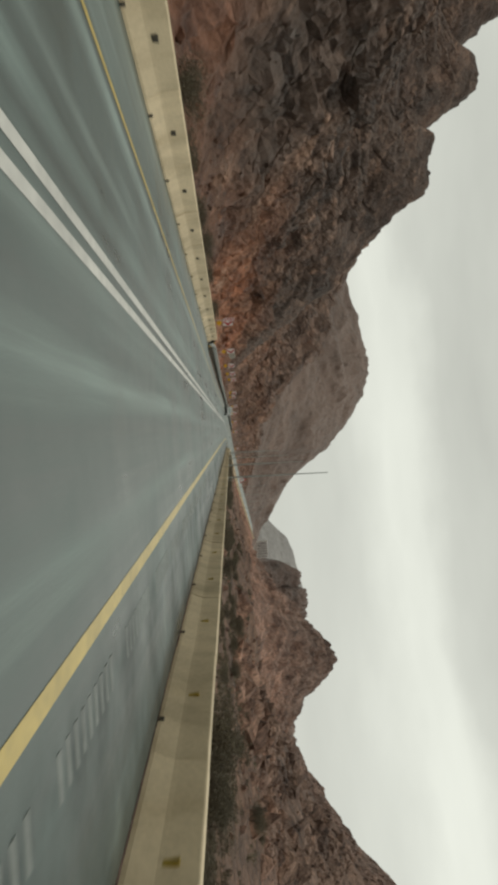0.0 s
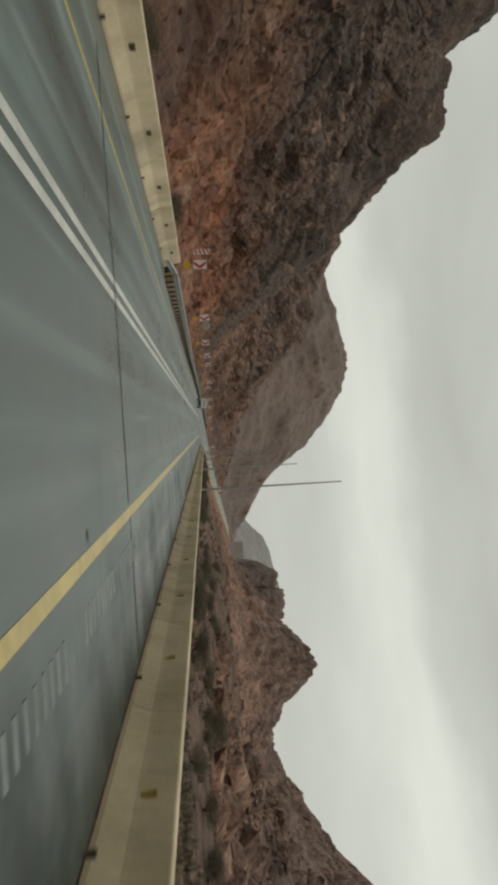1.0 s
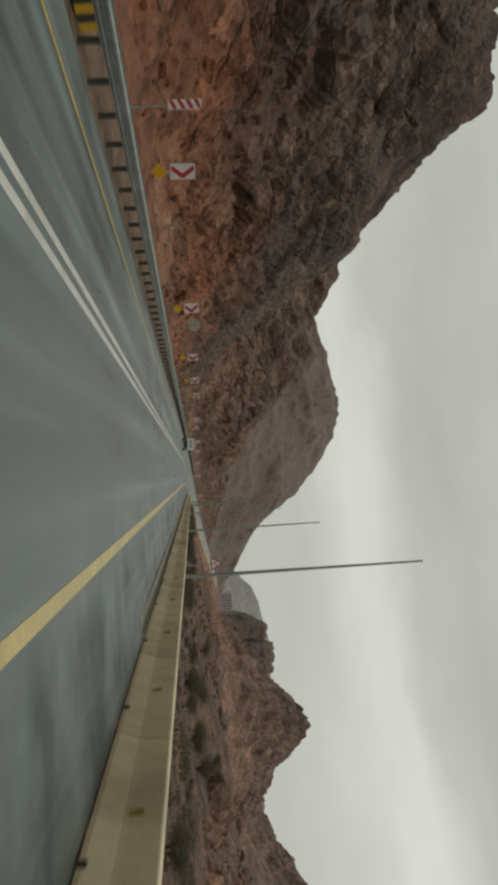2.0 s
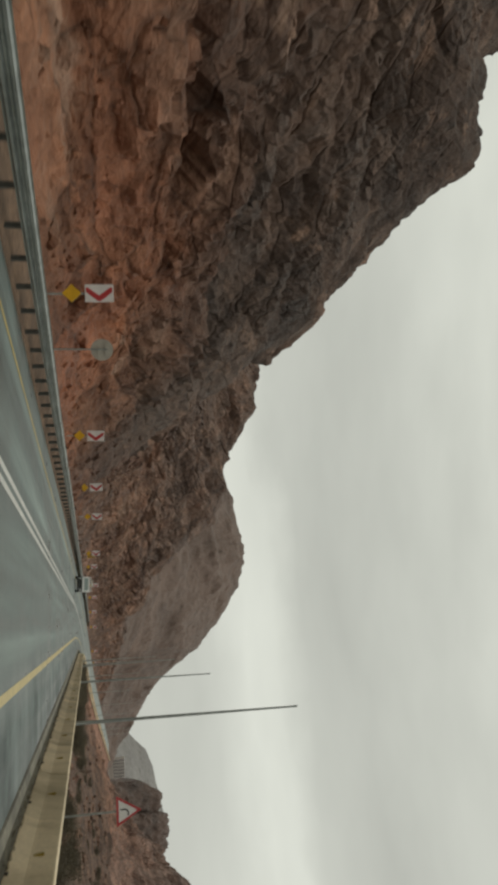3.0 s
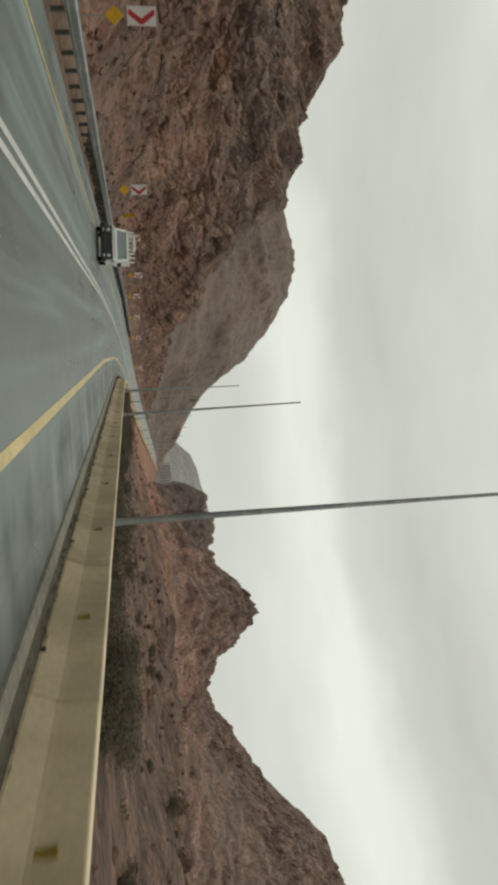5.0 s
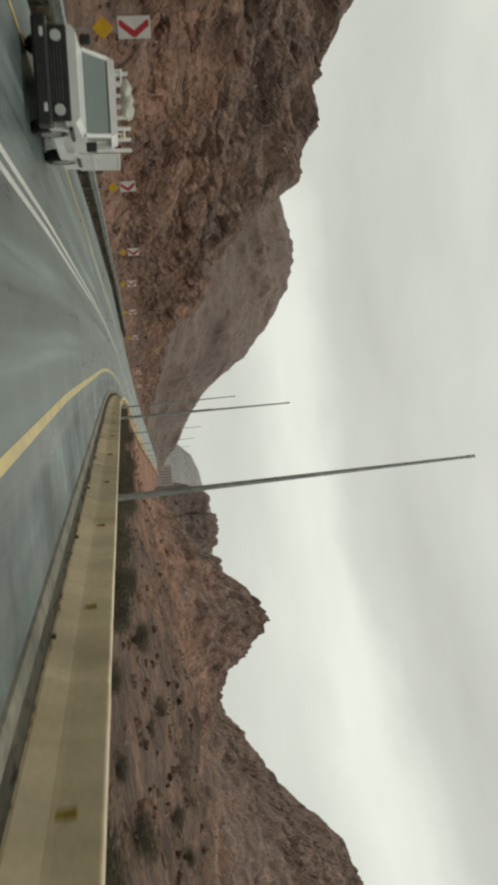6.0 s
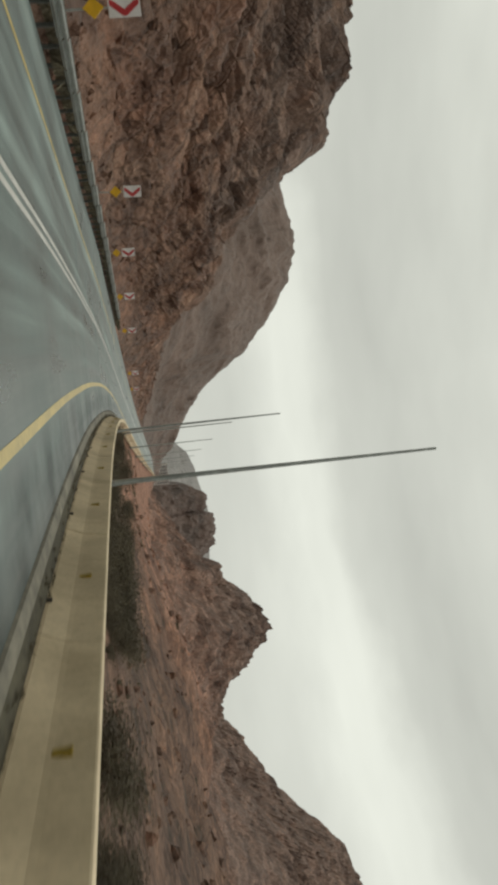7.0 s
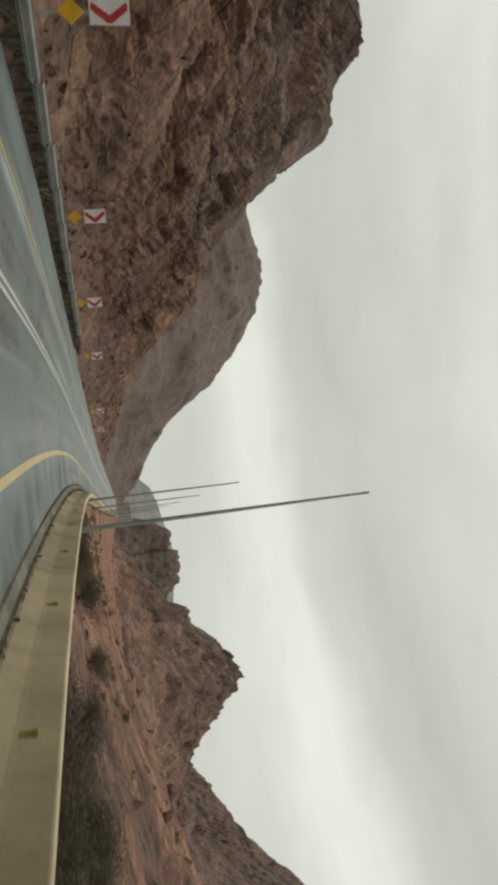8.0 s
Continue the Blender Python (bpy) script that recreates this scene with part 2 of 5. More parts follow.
    if later:
        grained = mix_rgb(n, l, weak.outputs["Result"], c, grained)
    l.new(grained, b.inputs["Base Color"])
    h1 = n.new("ShaderNodeMath")
    h1.operation = "MULTIPLY_ADD"
    l.new(slabs.outputs["Distance"], h1.inputs[0])
    h1.inputs[1].default_value = -0.5
    l.new(mid.outputs["Fac"], h1.inputs[2])
    h2 = n.new("ShaderNodeMath")
    h2.operation = "MULTIPLY_ADD"
    l.new(bits.outputs["Distance"], h2.inputs[0])
    h2.inputs[1].default_value = -0.2
    l.new(h1.outputs[0], h2.inputs[2])
    h3 = n.new("ShaderNodeMath")
    h3.operation = "MULTIPLY_ADD"
    l.new(fine.outputs["Fac"], h3.inputs[0])
    h3.inputs[1].default_value = 0.3
    l.new(h2.outputs[0], h3.inputs[2])
    h4 = n.new("ShaderNodeMath")
    h4.operation = "MULTIPLY_ADD"
    l.new(crack_heights[0], h4.inputs[0])
    h4.inputs[1].default_value = 0.25
    l.new(h3.outputs[0], h4.inputs[2])
    bump(n, l, b, h4.outputs[0], 0.9, 0.6 * size * relief)
    return mat


def math_node(n, l, op, a, b=None, c=None):
    m = n.new("ShaderNodeMath")
    m.operation = op
    for sock, v in enumerate((a, b, c)):
        if v is None:
            continue
        if isinstance(v, (int, float)):
            m.inputs[sock].default_value = v
        else:
            l.new(v, m.inputs[sock])
    return m.outputs[0]


def span(n, l, value, a, b, to_a=0.0, to_b=1.0):
    m = n.new("ShaderNodeMapRange")
    for key, v in (("From Min", a), ("From Max", b), ("To Min", to_a), ("To Max", to_b)):
        m.inputs[key].default_value = v
    l.new(value, m.inputs["Value"])
    return m.outputs["Result"]


def bedded_rock(name, red, tan, bed, bed_light, pale, z_low, z_high, size=1.0, long=4.5, fade=None, later=None, relief=1.0):
    """Bedded, jointed rock: red broken slabs below, dark massive beds above. fade: where along the valley another rock (later) takes over."""
    mat, n, l, b = material(name, 0.72)
    b.inputs["Specular IOR Level"].default_value = 0.25
    geo = n.new("ShaderNodeNewGeometry")
    pos = geo.outputs["Position"]
    sep = n.new("ShaderNodeSeparateXYZ")
    l.new(pos, sep.inputs["Vector"])
    sway = tex_noise(n, l, pos, 0.11 / size, 3, 0.5)
    add = n.new("ShaderNodeVectorMath")
    add.operation = "MULTIPLY_ADD"
    l.new(sway.outputs["Color"], add.inputs[0])
    add.inputs[1].default_value = (4.0 * size, 4.0 * size, 5.0 * size)
    l.new(pos, add.inputs[2])
    turn = n.new("ShaderNodeMapping")
    turn.vector_type = "TEXTURE"
    turn.inputs["Rotation"].default_value = (-0.07, 0.5, 0.1)
    turn.inputs["Scale"].default_value = (1.4, long, 1.0)
    l.new(add.outputs[0], turn.inputs["Vector"])
    bed_v = turn.outputs["Vector"]
    broad = tex_noise(n, l, pos, 0.07 / size, 4, 0.55)
    mid = tex_noise(n, l, bed_v, 0.32 / size, 5, 0.6)
    streak = tex_noise(n, l, bed_v, 1.3 / size, 6, 0.62)
    fine = tex_noise(n, l, pos, 2.6 / size, 6, 0.65)
    slabs = n.new("ShaderNodeTexVoronoi")
    slabs.inputs["Scale"].default_value = 0.5 / size
    l.new(bed_v, slabs.inputs["Vector"])
    chips = n.new("ShaderNodeTexVoronoi")
    chips.inputs["Scale"].default_value = 1.7 / size
    l.new(bed_v, chips.inputs["Vector"])
    # height, wobbling, decides between broken slabs and massive beds
    wob = math_node(n, l, "MULTIPLY_ADD", broad.outputs["Fac"], (z_high - z_low) * 2.4, sep.outputs["Z"])
    if fade:
        lift = span(n, l, sep.outputs["Y"], fade[0] + 14, fade[1] + 14, 0.0, -fade[2])
        lift = math_node(n, l, "ADD", lift, span(n, l, sep.outputs["Y"], 112.0, 136.0, 0.0, 5.0))
        wob = math_node(n, l, "ADD", wob, lift)
        wob = math_node(n, l, "ADD", wob, span(n, l, math_node(n, l, "MULTIPLY_ADD", broad.outputs["Fac"], 40.0, sep.outputs["Y"]), 78.0, 104.0, 6.0, 0.0))
    upper = span(n, l, wob, z_low + (z_high - z_low) * 1.0, z_high + (z_high - z_low) * 1.2)
    blend = ramp(n, [(0.36, (0, 0, 0)), (0.64, (1, 1, 1))])
    l.new(mid.outputs["Fac"], blend.inputs["Fac"])
    lower_c = mix_rgb(n, l, blend.outputs["Color"], red, tan)
    upper_c = mix_rgb(n, l, blend.outputs["Color"], bed, bed_light)
    if later:
        share = span(n, l, math_node(n, l, "MULTIPLY_ADD", broad.outputs["Fac"], 40.0, sep.outputs["Y"]), fade[0] + 20, fade[1] + 20, 0.0, 0.9)
        lower_c = mix_rgb(n, l, share, lower_c, mix_rgb(n, l, blend.outputs["Color"], later[0], later[1]))
        upper_c = mix_rgb(n, l, share, upper_c, mix_rgb(n, l, blend.outputs["Color"], later[2], later[3]))
    c = mix_rgb(n, l, upper, lower_c, upper_c)
    # rusty and grey stains a few metres wide
    stain = tex_noise(n, l, bed_v, 0.13 / size, 4, 0.6)
    tint = ramp(n, [(0.36, (0.74, 0.72, 0.72)), (0.5, (1.0, 1.0, 1.0)), (0.64, (1.16, 1.07, 1.02))])
    l.new(stain.outputs["Fac"], tint.inputs["Fac"])
    c = mix_rgb(n, l, 1.0, c, tint.outputs["Color"], "MULTIPLY")
    for cell, low_v, high_v in ((slabs, 0.74, 1.24), (chips, 0.86, 1.14)):
        pick = n.new("ShaderNodeSeparateColor")
        l.new(cell.outputs["Color"], pick.inputs["Color"])
        tone = ramp(n, [(0.0, (low_v, low_v, low_v)), (1.0, (high_v, high_v * 0.985, high_v * 0.97))])
        l.new(pick.outputs[0], tone.inputs["Fac"])
        c = mix_rgb(n, l, 1.0, c, tone.outputs["Color"], "MULTIPLY")
    lines = ramp(n, [(0.34, (0.62, 0.6, 0.6)), (0.47, (1, 1, 1)), (0.6, (1.06, 1.05, 1.04)), (0.72, (1.4, 1.36, 1.32))])
    l.new(streak.outputs["Fac"], lines.inputs["Fac"])
    c = mix_rgb(n, l, 1.0, c, lines.outputs["Color"], "MULTIPLY")
    # pale streaks, thin and rare
    pale_streaks = ramp(n, [(0.56, (0, 0, 0)), (0.64, (0.75, 0.75, 0.75))])
    l.new(mid.outputs["Fac"], pale_streaks.inputs["Fac"])
    c = mix_rgb(n, l, math_node(n, l, "MULTIPLY", pale_streaks.outputs["Color"], span(n, l, streak.outputs["Fac"], 0.5, 0.6)), c, pale)
    # open joints at two sizes
    joints = []
    for k, dark in ((0.5, 0.42), (1.7, 0.74)):
        edge = n.new("ShaderNodeTexVoronoi")
        edge.feature = "DISTANCE_TO_EDGE"
        edge.inputs["Scale"].default_value = k / size
        l.new(bed_v, edge.inputs["Vector"])
        gap = ramp(n, [(0.0, (dark, dark, dark)), (0.05, (1, 1, 1))])
        l.new(edge.outputs["Distance"], gap.inputs["Fac"])
        where = math_node(n, l, "MULTIPLY", span(n, l, fine.outputs["Fac"], 0.4, 0.56, 0.15, 0.9), span(n, l, upper, 0.0, 1.0, 1.0, 0.45))
        c = mix_rgb(n, l, where, c, mix_rgb(n, l, 1.0, c, gap.outputs["Color"], "MULTIPLY"))
        joints.append(gap.outputs["Color"])
    grain = ramp(n, [(0.3, (0.74, 0.73, 0.72)), (0.52, (1.0, 1.0, 1.0)), (0.72, (1.2, 1.2, 1.18))])
    l.new(fine.outputs["Fac"], grain.inputs["Fac"])
    l.new(mix_rgb(n, l, 1.0, c, grain.outputs["Color"], "MULTIPLY"), b.inputs["Base Color"])
    pick = n.new("ShaderNodeSeparateColor")
    l.new(slabs.outputs["Color"], pick.inputs["Color"])
    pick2 = n.new("ShaderNodeSeparateColor")
    l.new(chips.outputs["Color"], pick2.inputs["Color"])
    # the massive beds are smoother than the broken slabs
    smooth = span(n, l, upper, 0.0, 1.0, 1.0, 0.5)
    h = math_node(n, l, "MULTIPLY_ADD", math_node(n, l, "MULTIPLY", pick.outputs[1], smooth), 0.5, math_node(n, l, "MULTIPLY", math_node(n, l, "MULTIPLY", streak.outputs["Fac"], 0.9), smooth))
    h = math_node(n, l, "MULTIPLY_ADD", pick2.outputs[1], 0.22, h)
    h = math_node(n, l, "MULTIPLY_ADD", joints[0], 0.22, h)
    h = math_node(n, l, "MULTIPLY_ADD", fine.outputs["Fac"], 0.35, h)
    bump(n, l, b, h, 0.85, 0.95 * size * relief)
    # wet faces shine a little more than broken ones
    l.new(span(n, l, mid.outputs["Fac"], 0.35, 0.65, 0.55, 0.82), b.inputs["Roughness"])
    return mat


ROCK_NEAR = bedded_rock("rock_near", (0.220, 0.091, 0.051), (0.290, 0.146, 0.089), (0.086, 0.063, 0.052), (0.146, 0.104, 0.084), (0.40, 0.26, 0.19), 4.8, 11.6, 1.0, 6.5, (138, 168, 14),
                        ((0.162, 0.093, 0.067), (0.240, 0.153, 0.112), (0.145, 0.099, 0.080), (0.215, 0.151, 0.121)))
# rock_mid is lightened and dulled: drizzle haze put into the rock colours
ROCK_MID = cliff("rock_mid", (0.220, 0.130, 0.098), (0.250, 0.160, 0.125), (0.178, 0.124, 0.103), (0.22, 0.157, 0.131), (0.15, 0.105, 0.087), 6, 40, 4.0, 0.7, None, 1.3)
ROCK_NEAR_RIGHT = cliff("rock_right", (0.19, 0.108, 0.078), (0.265, 0.165, 0.124), (0.15, 0.102, 0.082), (0.235, 0.162, 0.128), (0.04, 0.028, 0.024), 0, 6, 1.3, 1.2)
ROCK_CRAG = rock("rock_crag", (0.165, 0.117, 0.098), (0.165, 0.117, 0.098), (0.105, 0.078, 0.067), (0.20, 0.148, 0.126), 5, 60, 0.06)
ROCK_FAR = rock("rock_far", (0.20, 0.138, 0.11), (0.19, 0.137, 0.113), (0.135, 0.097, 0.08), (0.225, 0.165, 0.137), 5, 60, 0.05)
# farthest range: drizzle haze is put into its pale colours
ROCK_HAZY = rock("rock_hazy", (0.30, 0.285, 0.27), (0.30, 0.285, 0.27), (0.26, 0.245, 0.235), (0.33, 0.315, 0.30), 5, 60, 0.05)
SOIL = cliff("soil", (0.125, 0.078, 0.056), (0.158, 0.098, 0.072), (0.17, 0.10, 0.07), (0.23, 0.14, 0.1), (0.05, 0.038, 0.027), 6.0, 9.0, 1.0, 0.7, (228, 252, 0.0), 1.2, ((0.30, 0.150, 0.100), (0.38, 0.215, 0.152), (0.28, 0.142, 0.096), (0.35, 0.196, 0.138)))


def concrete_material():
    mat, n, l, b = material("concrete", 0.75)
    tc = n.new("ShaderNodeTexCoord")
    info = n.new("ShaderNodeObjectInfo")
    shift = n.new("ShaderNodeVectorMath")
    shift.operation = "MULTIPLY_ADD"
    l.new(info.outputs["Random"], shift.inputs[0])
    shift.inputs[1].default_value = (40, 90, 60)
    l.new(tc.outputs["Object"], shift.inputs[2])
    runs_map = n.new("ShaderNodeMapping")
    runs_map.inputs["Scale"].default_value = (0.5, 0.7, 0.3)
    l.new(shift.outputs[0], runs_map.inputs["Vector"])
    run_band_noise = tex_noise(n, l, runs_map.outputs["Vector"], 1.6, 6, 0.6)
    cloud = tex_noise(n, l, shift.outputs[0], 0.5, 4, 0.55)
    fine = tex_noise(n, l, shift.outputs[0], 14.0, 6, 0.65)
    base = ramp(n, [(0.34, (0.50, 0.405, 0.265)), (0.56, (0.69, 0.565, 0.38))])
    l.new(cloud.outputs["Fac"], base.inputs["Fac"])
    dirt = ramp(n, [(0.32, (0.84, 0.82, 0.78)), (0.5, (1, 1, 1)), (0.7, (1.05, 1.05, 1.05))])
    l.new(run_band_noise.outputs["Fac"], dirt.inputs["Fac"])
    c = mix_rgb(n, l, 1.0, base.outputs["Color"], dirt.outputs["Color"], "MULTIPLY")
    speck = ramp(n, [(0.3, (0.84, 0.84, 0.82)), (0.6, (1.04, 1.04, 1.04))])
    l.new(fine.outputs["Fac"], speck.inputs["Fac"])
    c = mix_rgb(n, l, 1.0, c, speck.outputs["Color"], "MULTIPLY")
    own = ramp(n, [(0.0, (0.86, 0.86, 0.85)), (1.0, (1.08, 1.08, 1.08))])
    l.new(info.outputs["Random"], own.inputs["Fac"])
    l.new(mix_rgb(n, l, 1.0, c, own.outputs["Color"], "MULTIPLY"), b.inputs["Base Color"])
    bump(n, l, b, fine.outputs["Fac"], 0.5, 0.004)
    return mat


CONCRETE = concrete_material()
KERB = plain("kerb_concrete", (0.25, 0.23, 0.175), 0.7, 0, 0.5, 4.0, 0.006)
WEED_SOIL = plain("weedy_soil", (0.10, 0.09, 0.058), 0.9, 0, 0.5, 7.0, 0.03)
WHITE_LINE = plain("white_road_paint", (0.72, 0.71, 0.66), 0.35, 0, 0.22, 5.0)
YELLOW_LINE = plain("yellow_road_paint", (0.62, 0.46, 0.12), 0.35, 0, 0.25, 5.0)
GALVANISED = plain("galvanised_steel", (0.40, 0.425, 0.41), 0.32, 0.85, 0.3, 6.0)
POST_STEEL = plain("post_steel", (0.12, 0.125, 0.115), 0.55, 0.6, 0.35, 6.0)
POLE_STEEL = plain("pole_steel", (0.36, 0.39, 0.37), 0.5, 0.4, 0.3, 4.0)
SIGN_WHITE = plain("sign_white", (0.74, 0.72, 0.70), 0.4, 0, 0.12, 4.0)
SIGN_RED = plain("sign_red", (0.50, 0.045, 0.05), 0.4, 0, 0.2, 4.0)
SIGN_YELLOW = plain("sign_yellow", (0.72, 0.42, 0.02), 0.4, 0, 0.15, 4.0)
SIGN_BLACK = plain("sign_black", (0.03, 0.03, 0.03), 0.4, 0, 0.2, 4.0)
SIGN_BACK = plain("sign_back", (0.46, 0.44, 0.38), 0.5, 0.3, 0.2, 4.0)
REFLECTOR = plain("reflector_yellow", (0.42, 0.29, 0.03), 0.35, 0, 0.3, 20.0)
SLOT_DARK = plain("slot_dark", (0.06, 0.05, 0.035), 0.8, 0, 0.3, 20.0)
CAR_WHITE = plain("car_white", (0.78, 0.78, 0.76), 0.25, 0, 0.08, 3.0)
CAR_BLACK = plain("car_black", (0.025, 0.027, 0.026), 0.45, 0, 0.4, 6.0)
RUBBER = plain("rubber", (0.02, 0.02, 0.02), 0.8, 0, 0.3, 10.0)
LAMP_GLASS = plain("lamp_glass", (0.6, 0.62, 0.6), 0.15, 0, 0.1, 10.0)
LEAF = plain("shrub_leaf", (0.165, 0.138, 0.085), 0.75, 0, 0.5, 1.6)
TWIG = plain("shrub_twig", (0.14, 0.10, 0.07), 0.85, 0, 0.4, 6.0)
BUILDING = plain("building_wall", (0.48, 0.46, 0.43), 0.8, 0, 0.1, 0.3)
WINDOW = plain("window_glass", (0.12, 0.13, 0.13), 0.2, 0, 0.1, 0.3)


def asphalt_material():
    mat, n, l, b = material("wet_asphalt", 0.4)
    uv = n.new("ShaderNodeUVMap")
    uv.uv_map = "lane"
    stretch = n.new("ShaderNodeMapping")
    stretch.inputs["Scale"].default_value = (1.0, 0.022, 1.0)
    l.new(uv.outputs["UV"], stretch.inputs["Vector"])
    streak = tex_noise(n, l, stretch.outputs["Vector"], 1.5, 5, 0.58)
    patch = tex_noise(n, l, uv.outputs["UV"], 0.22, 5, 0.6)
    grit = tex_noise(n, l, uv.outputs["UV"], 45, 4, 0.7)
    # pale streaks hold some of the wet road's sheen as colour
    tone = ramp(n, [(0.36, (0.078, 0.104, 0.098)), (0.52, (0.125, 0.165, 0.154)), (0.66, (0.23, 0.285, 0.265))])
    l.new(streak.outputs["Fac"], tone.inputs["Fac"])
    speck = ramp(n, [(0.3, (0.7, 0.7, 0.7)), (0.7, (1.15, 1.15, 1.15))])
    l.new(grit.outputs["Fac"], speck.inputs["Fac"])
    worn = ramp(n, [(0.36, (0.74, 0.75, 0.75)), (0.62, (1.1, 1.1, 1.1))])
    l.new(patch.outputs["Fac"], worn.inputs["Fac"])
    # wheel tracks in both lanes, their wet sheen painted in as paler colour
    sepx = n.new("ShaderNodeSeparateXYZ")
    l.new(uv.outputs["UV"], sepx.inputs["Vector"])
    lane = n.new("ShaderNodeMapRange")
    lane.inputs["From Min"].default_value, lane.inputs["From Max"].default_value = -6.0, 4.2
    wob = n.new("ShaderNodeMath")
    wob.operation = "MULTIPLY_ADD"
    l.new(streak.outputs["Fac"], wob.inputs[0])
    wob.inputs[1].default_value = 0.5
    l.new(sepx.outputs["X"], wob.inputs[2])
    l.new(wob.outputs[0], lane.inputs["Value"])
    pos = lambda x: (x + 0.25 + 6.0) / 10.2
    stops = [(0.0, (0.9, 0.9, 0.9))]
    for c, sheen in ((-4.3, 1.5), (-2.55, 1.45), (-0.5, 1.22), (0.85, 1.12)):
        stops += [(pos(c - 0.24), (0.86, 0.86, 0.86)), (pos(c), (sheen, sheen, sheen)), (pos(c + 0.24), (0.86, 0.86, 0.86))]
    track = ramp(n, stops + [(pos(1.9), (0.82, 0.82, 0.82)), (pos(2.5), (0.62, 0.63, 0.64)), (1.0, (0.56, 0.57, 0.58))])
    l.new(lane.outputs["Result"], track.inputs["Fac"])
    tracked = mix_rgb(n, l, 1.0, tone.outputs["Color"], track.outputs["Color"], "MULTIPLY")
    both = mix_rgb(n, l, 1.0, tracked, worn.outputs["Color"], "MULTIPLY")
    # the barrier's reflections in the wet shoulder, painted as dark and pale bands
    cross = n.new("ShaderNodeMapping")
    cross.inputs["Scale"].default_value = (0.35, 0.4, 1.0)
    l.new(uv.outputs["UV"], cross.inputs["Vector"])
    run_band_noise = tex_noise(n, l, cross.outputs["Vector"], 1.0, 5, 0.62)
    reflected_bands = ramp(n, [(0.38, (0.5, 0.52, 0.53)), (0.5, (1.0, 1.0, 1.0)), (0.6, (1.2, 1.22, 1.22)), (0.68, (1.75, 1.78, 1.75))])
    l.new(run_band_noise.outputs["Fac"], reflected_bands.inputs["Fac"])
    side = n.new("ShaderNodeMapRange")
    side.inputs["From Min"].default_value, side.inputs["From Max"].default_value = 1.6, 2.3
    l.new(sepx.outputs["X"], side.inputs["Value"])
    both = mix_rgb(n, l, side.outputs["Result"], both, mix_rgb(n, l, 1.0, both, reflected_bands.outputs["Color"], "MULTIPLY"))
    l.new(mix_rgb(n, l, 1.0, both, speck.outputs["Color"], "MULTIPLY"), b.inputs["Base Color"])
    wet = mix_rgb(n, l, 0.5, streak.outputs["Fac"], patch.outputs["Fac"])
    rr = n.new("ShaderNodeMapRange")
    rr.inputs["From Min"].default_value, rr.inputs["From Max"].default_value = 0.4, 0.6
    rr.inputs["To Min"].default_value, rr.inputs["To Max"].default_value = 0.27, 0.5
    l.new(wet, rr.inputs["Value"])
    l.new(rr.outputs["Result"], b.inputs["Roughness"])
    # the shoulder's specular is low and rises along the same bands
    shine = ramp(n, [(0.42, (0.12, 0.12, 0.12)), (0.56, (0.3, 0.3, 0.3)), (0.66, (0.62, 0.62, 0.62))])
    l.new(run_band_noise.outputs["Fac"], shine.inputs["Fac"])
    l.new(mix_rgb(n, l, side.outputs["Result"], (0.5, 0.5, 0.5), shine.outputs["Color"]), b.inputs["Specular IOR Level"])
    bump(n, l, b, grit.outputs["Fac"], 0.35, 0.004)
    return mat


ASPHALT = asphalt_material()


def glass_material():
    mat, n, l, b = material("windscreen_glass", 0.05)
    # pale green-grey base colour stands for the sky reflected in the glass
    b.inputs["Base Color"].default_value = (0.34, 0.41, 0.385, 1)
    b.inputs["Specular IOR Level"].default_value = 0.8
    b.inputs["Coat Weight"].default_value = 0.6
    return mat


GLASS = glass_material()


# ---- helpers of the build ----
def link_mesh(name, bm, mat):
    me = bpy.data.meshes.new(name)
    bm.normal_update()
    bm.to_mesh(me)
    bm.free()
    for m in mat if isinstance(mat, (list, tuple)) else [mat]:
        me.materials.append(m)
    return new(name, me)


def part(name, bm, mat, parent, label=""):
    ob = link_mesh(name, bm, mat)
    ob.parent = parent
    return tagged(ob, label)


def empty(name, m, label, category, group="", kind=""):
    ob = new(name)
    ob.empty_display_size = 0.2
    ob.matrix_world = m
    return tagged(ob, label, category, group, kind)


def box(bm, x0, x1, y0, y1, z0, z1, bevel=0.0):
    r = bmesh.ops.create_cube(bm, size=1.0)
    vs = r["verts"]
    for v in vs:
        v.co = Vector((x0 + (v.co.x + 0.5) * (x1 - x0), y0 + (v.co.y + 0.5) * (y1 - y0), z0 + (v.co.z + 0.5) * (z1 - z0)))
    if bevel:
        es = list({e for v in vs for e in v.link_edges})
        bmesh.ops.bevel(bm, geom=es, offset=bevel, segments=2, affect="EDGES", profile=0.5)
    return vs


def tube(bm, a, b, r0, r1, seg=10):
    a, b = Vector(a), Vector(b)
    r = bmesh.ops.create_cone(bm, cap_ends=True, segments=seg, radius1=r0, radius2=r1, depth=(b - a).length)
    turn = (b - a).to_track_quat("Z", "Y").to_matrix().to_4x4()
    bmesh.ops.transform(bm, matrix=Matrix.Translation((a + b) / 2) @ turn, verts=r["verts"])
    return r["verts"]


def prism(bm, outline, y0, y1):
    """A flat outline in x and z, given depth from y0 to y1."""
    front = [bm.verts.new((x, y0, z)) for x, z in outline]
    back = [bm.verts.new((x, y1, z)) for x, z in outline]
    bm.faces.new(front)
    bm.faces.new(back[::-1])
    for i in range(len(outline)):
        j = (i + 1) % len(outline)
        bm.faces.new((front[j], front[i], back[i], back[j]))
    bmesh.ops.recalc_face_normals(bm, faces=bm.faces)


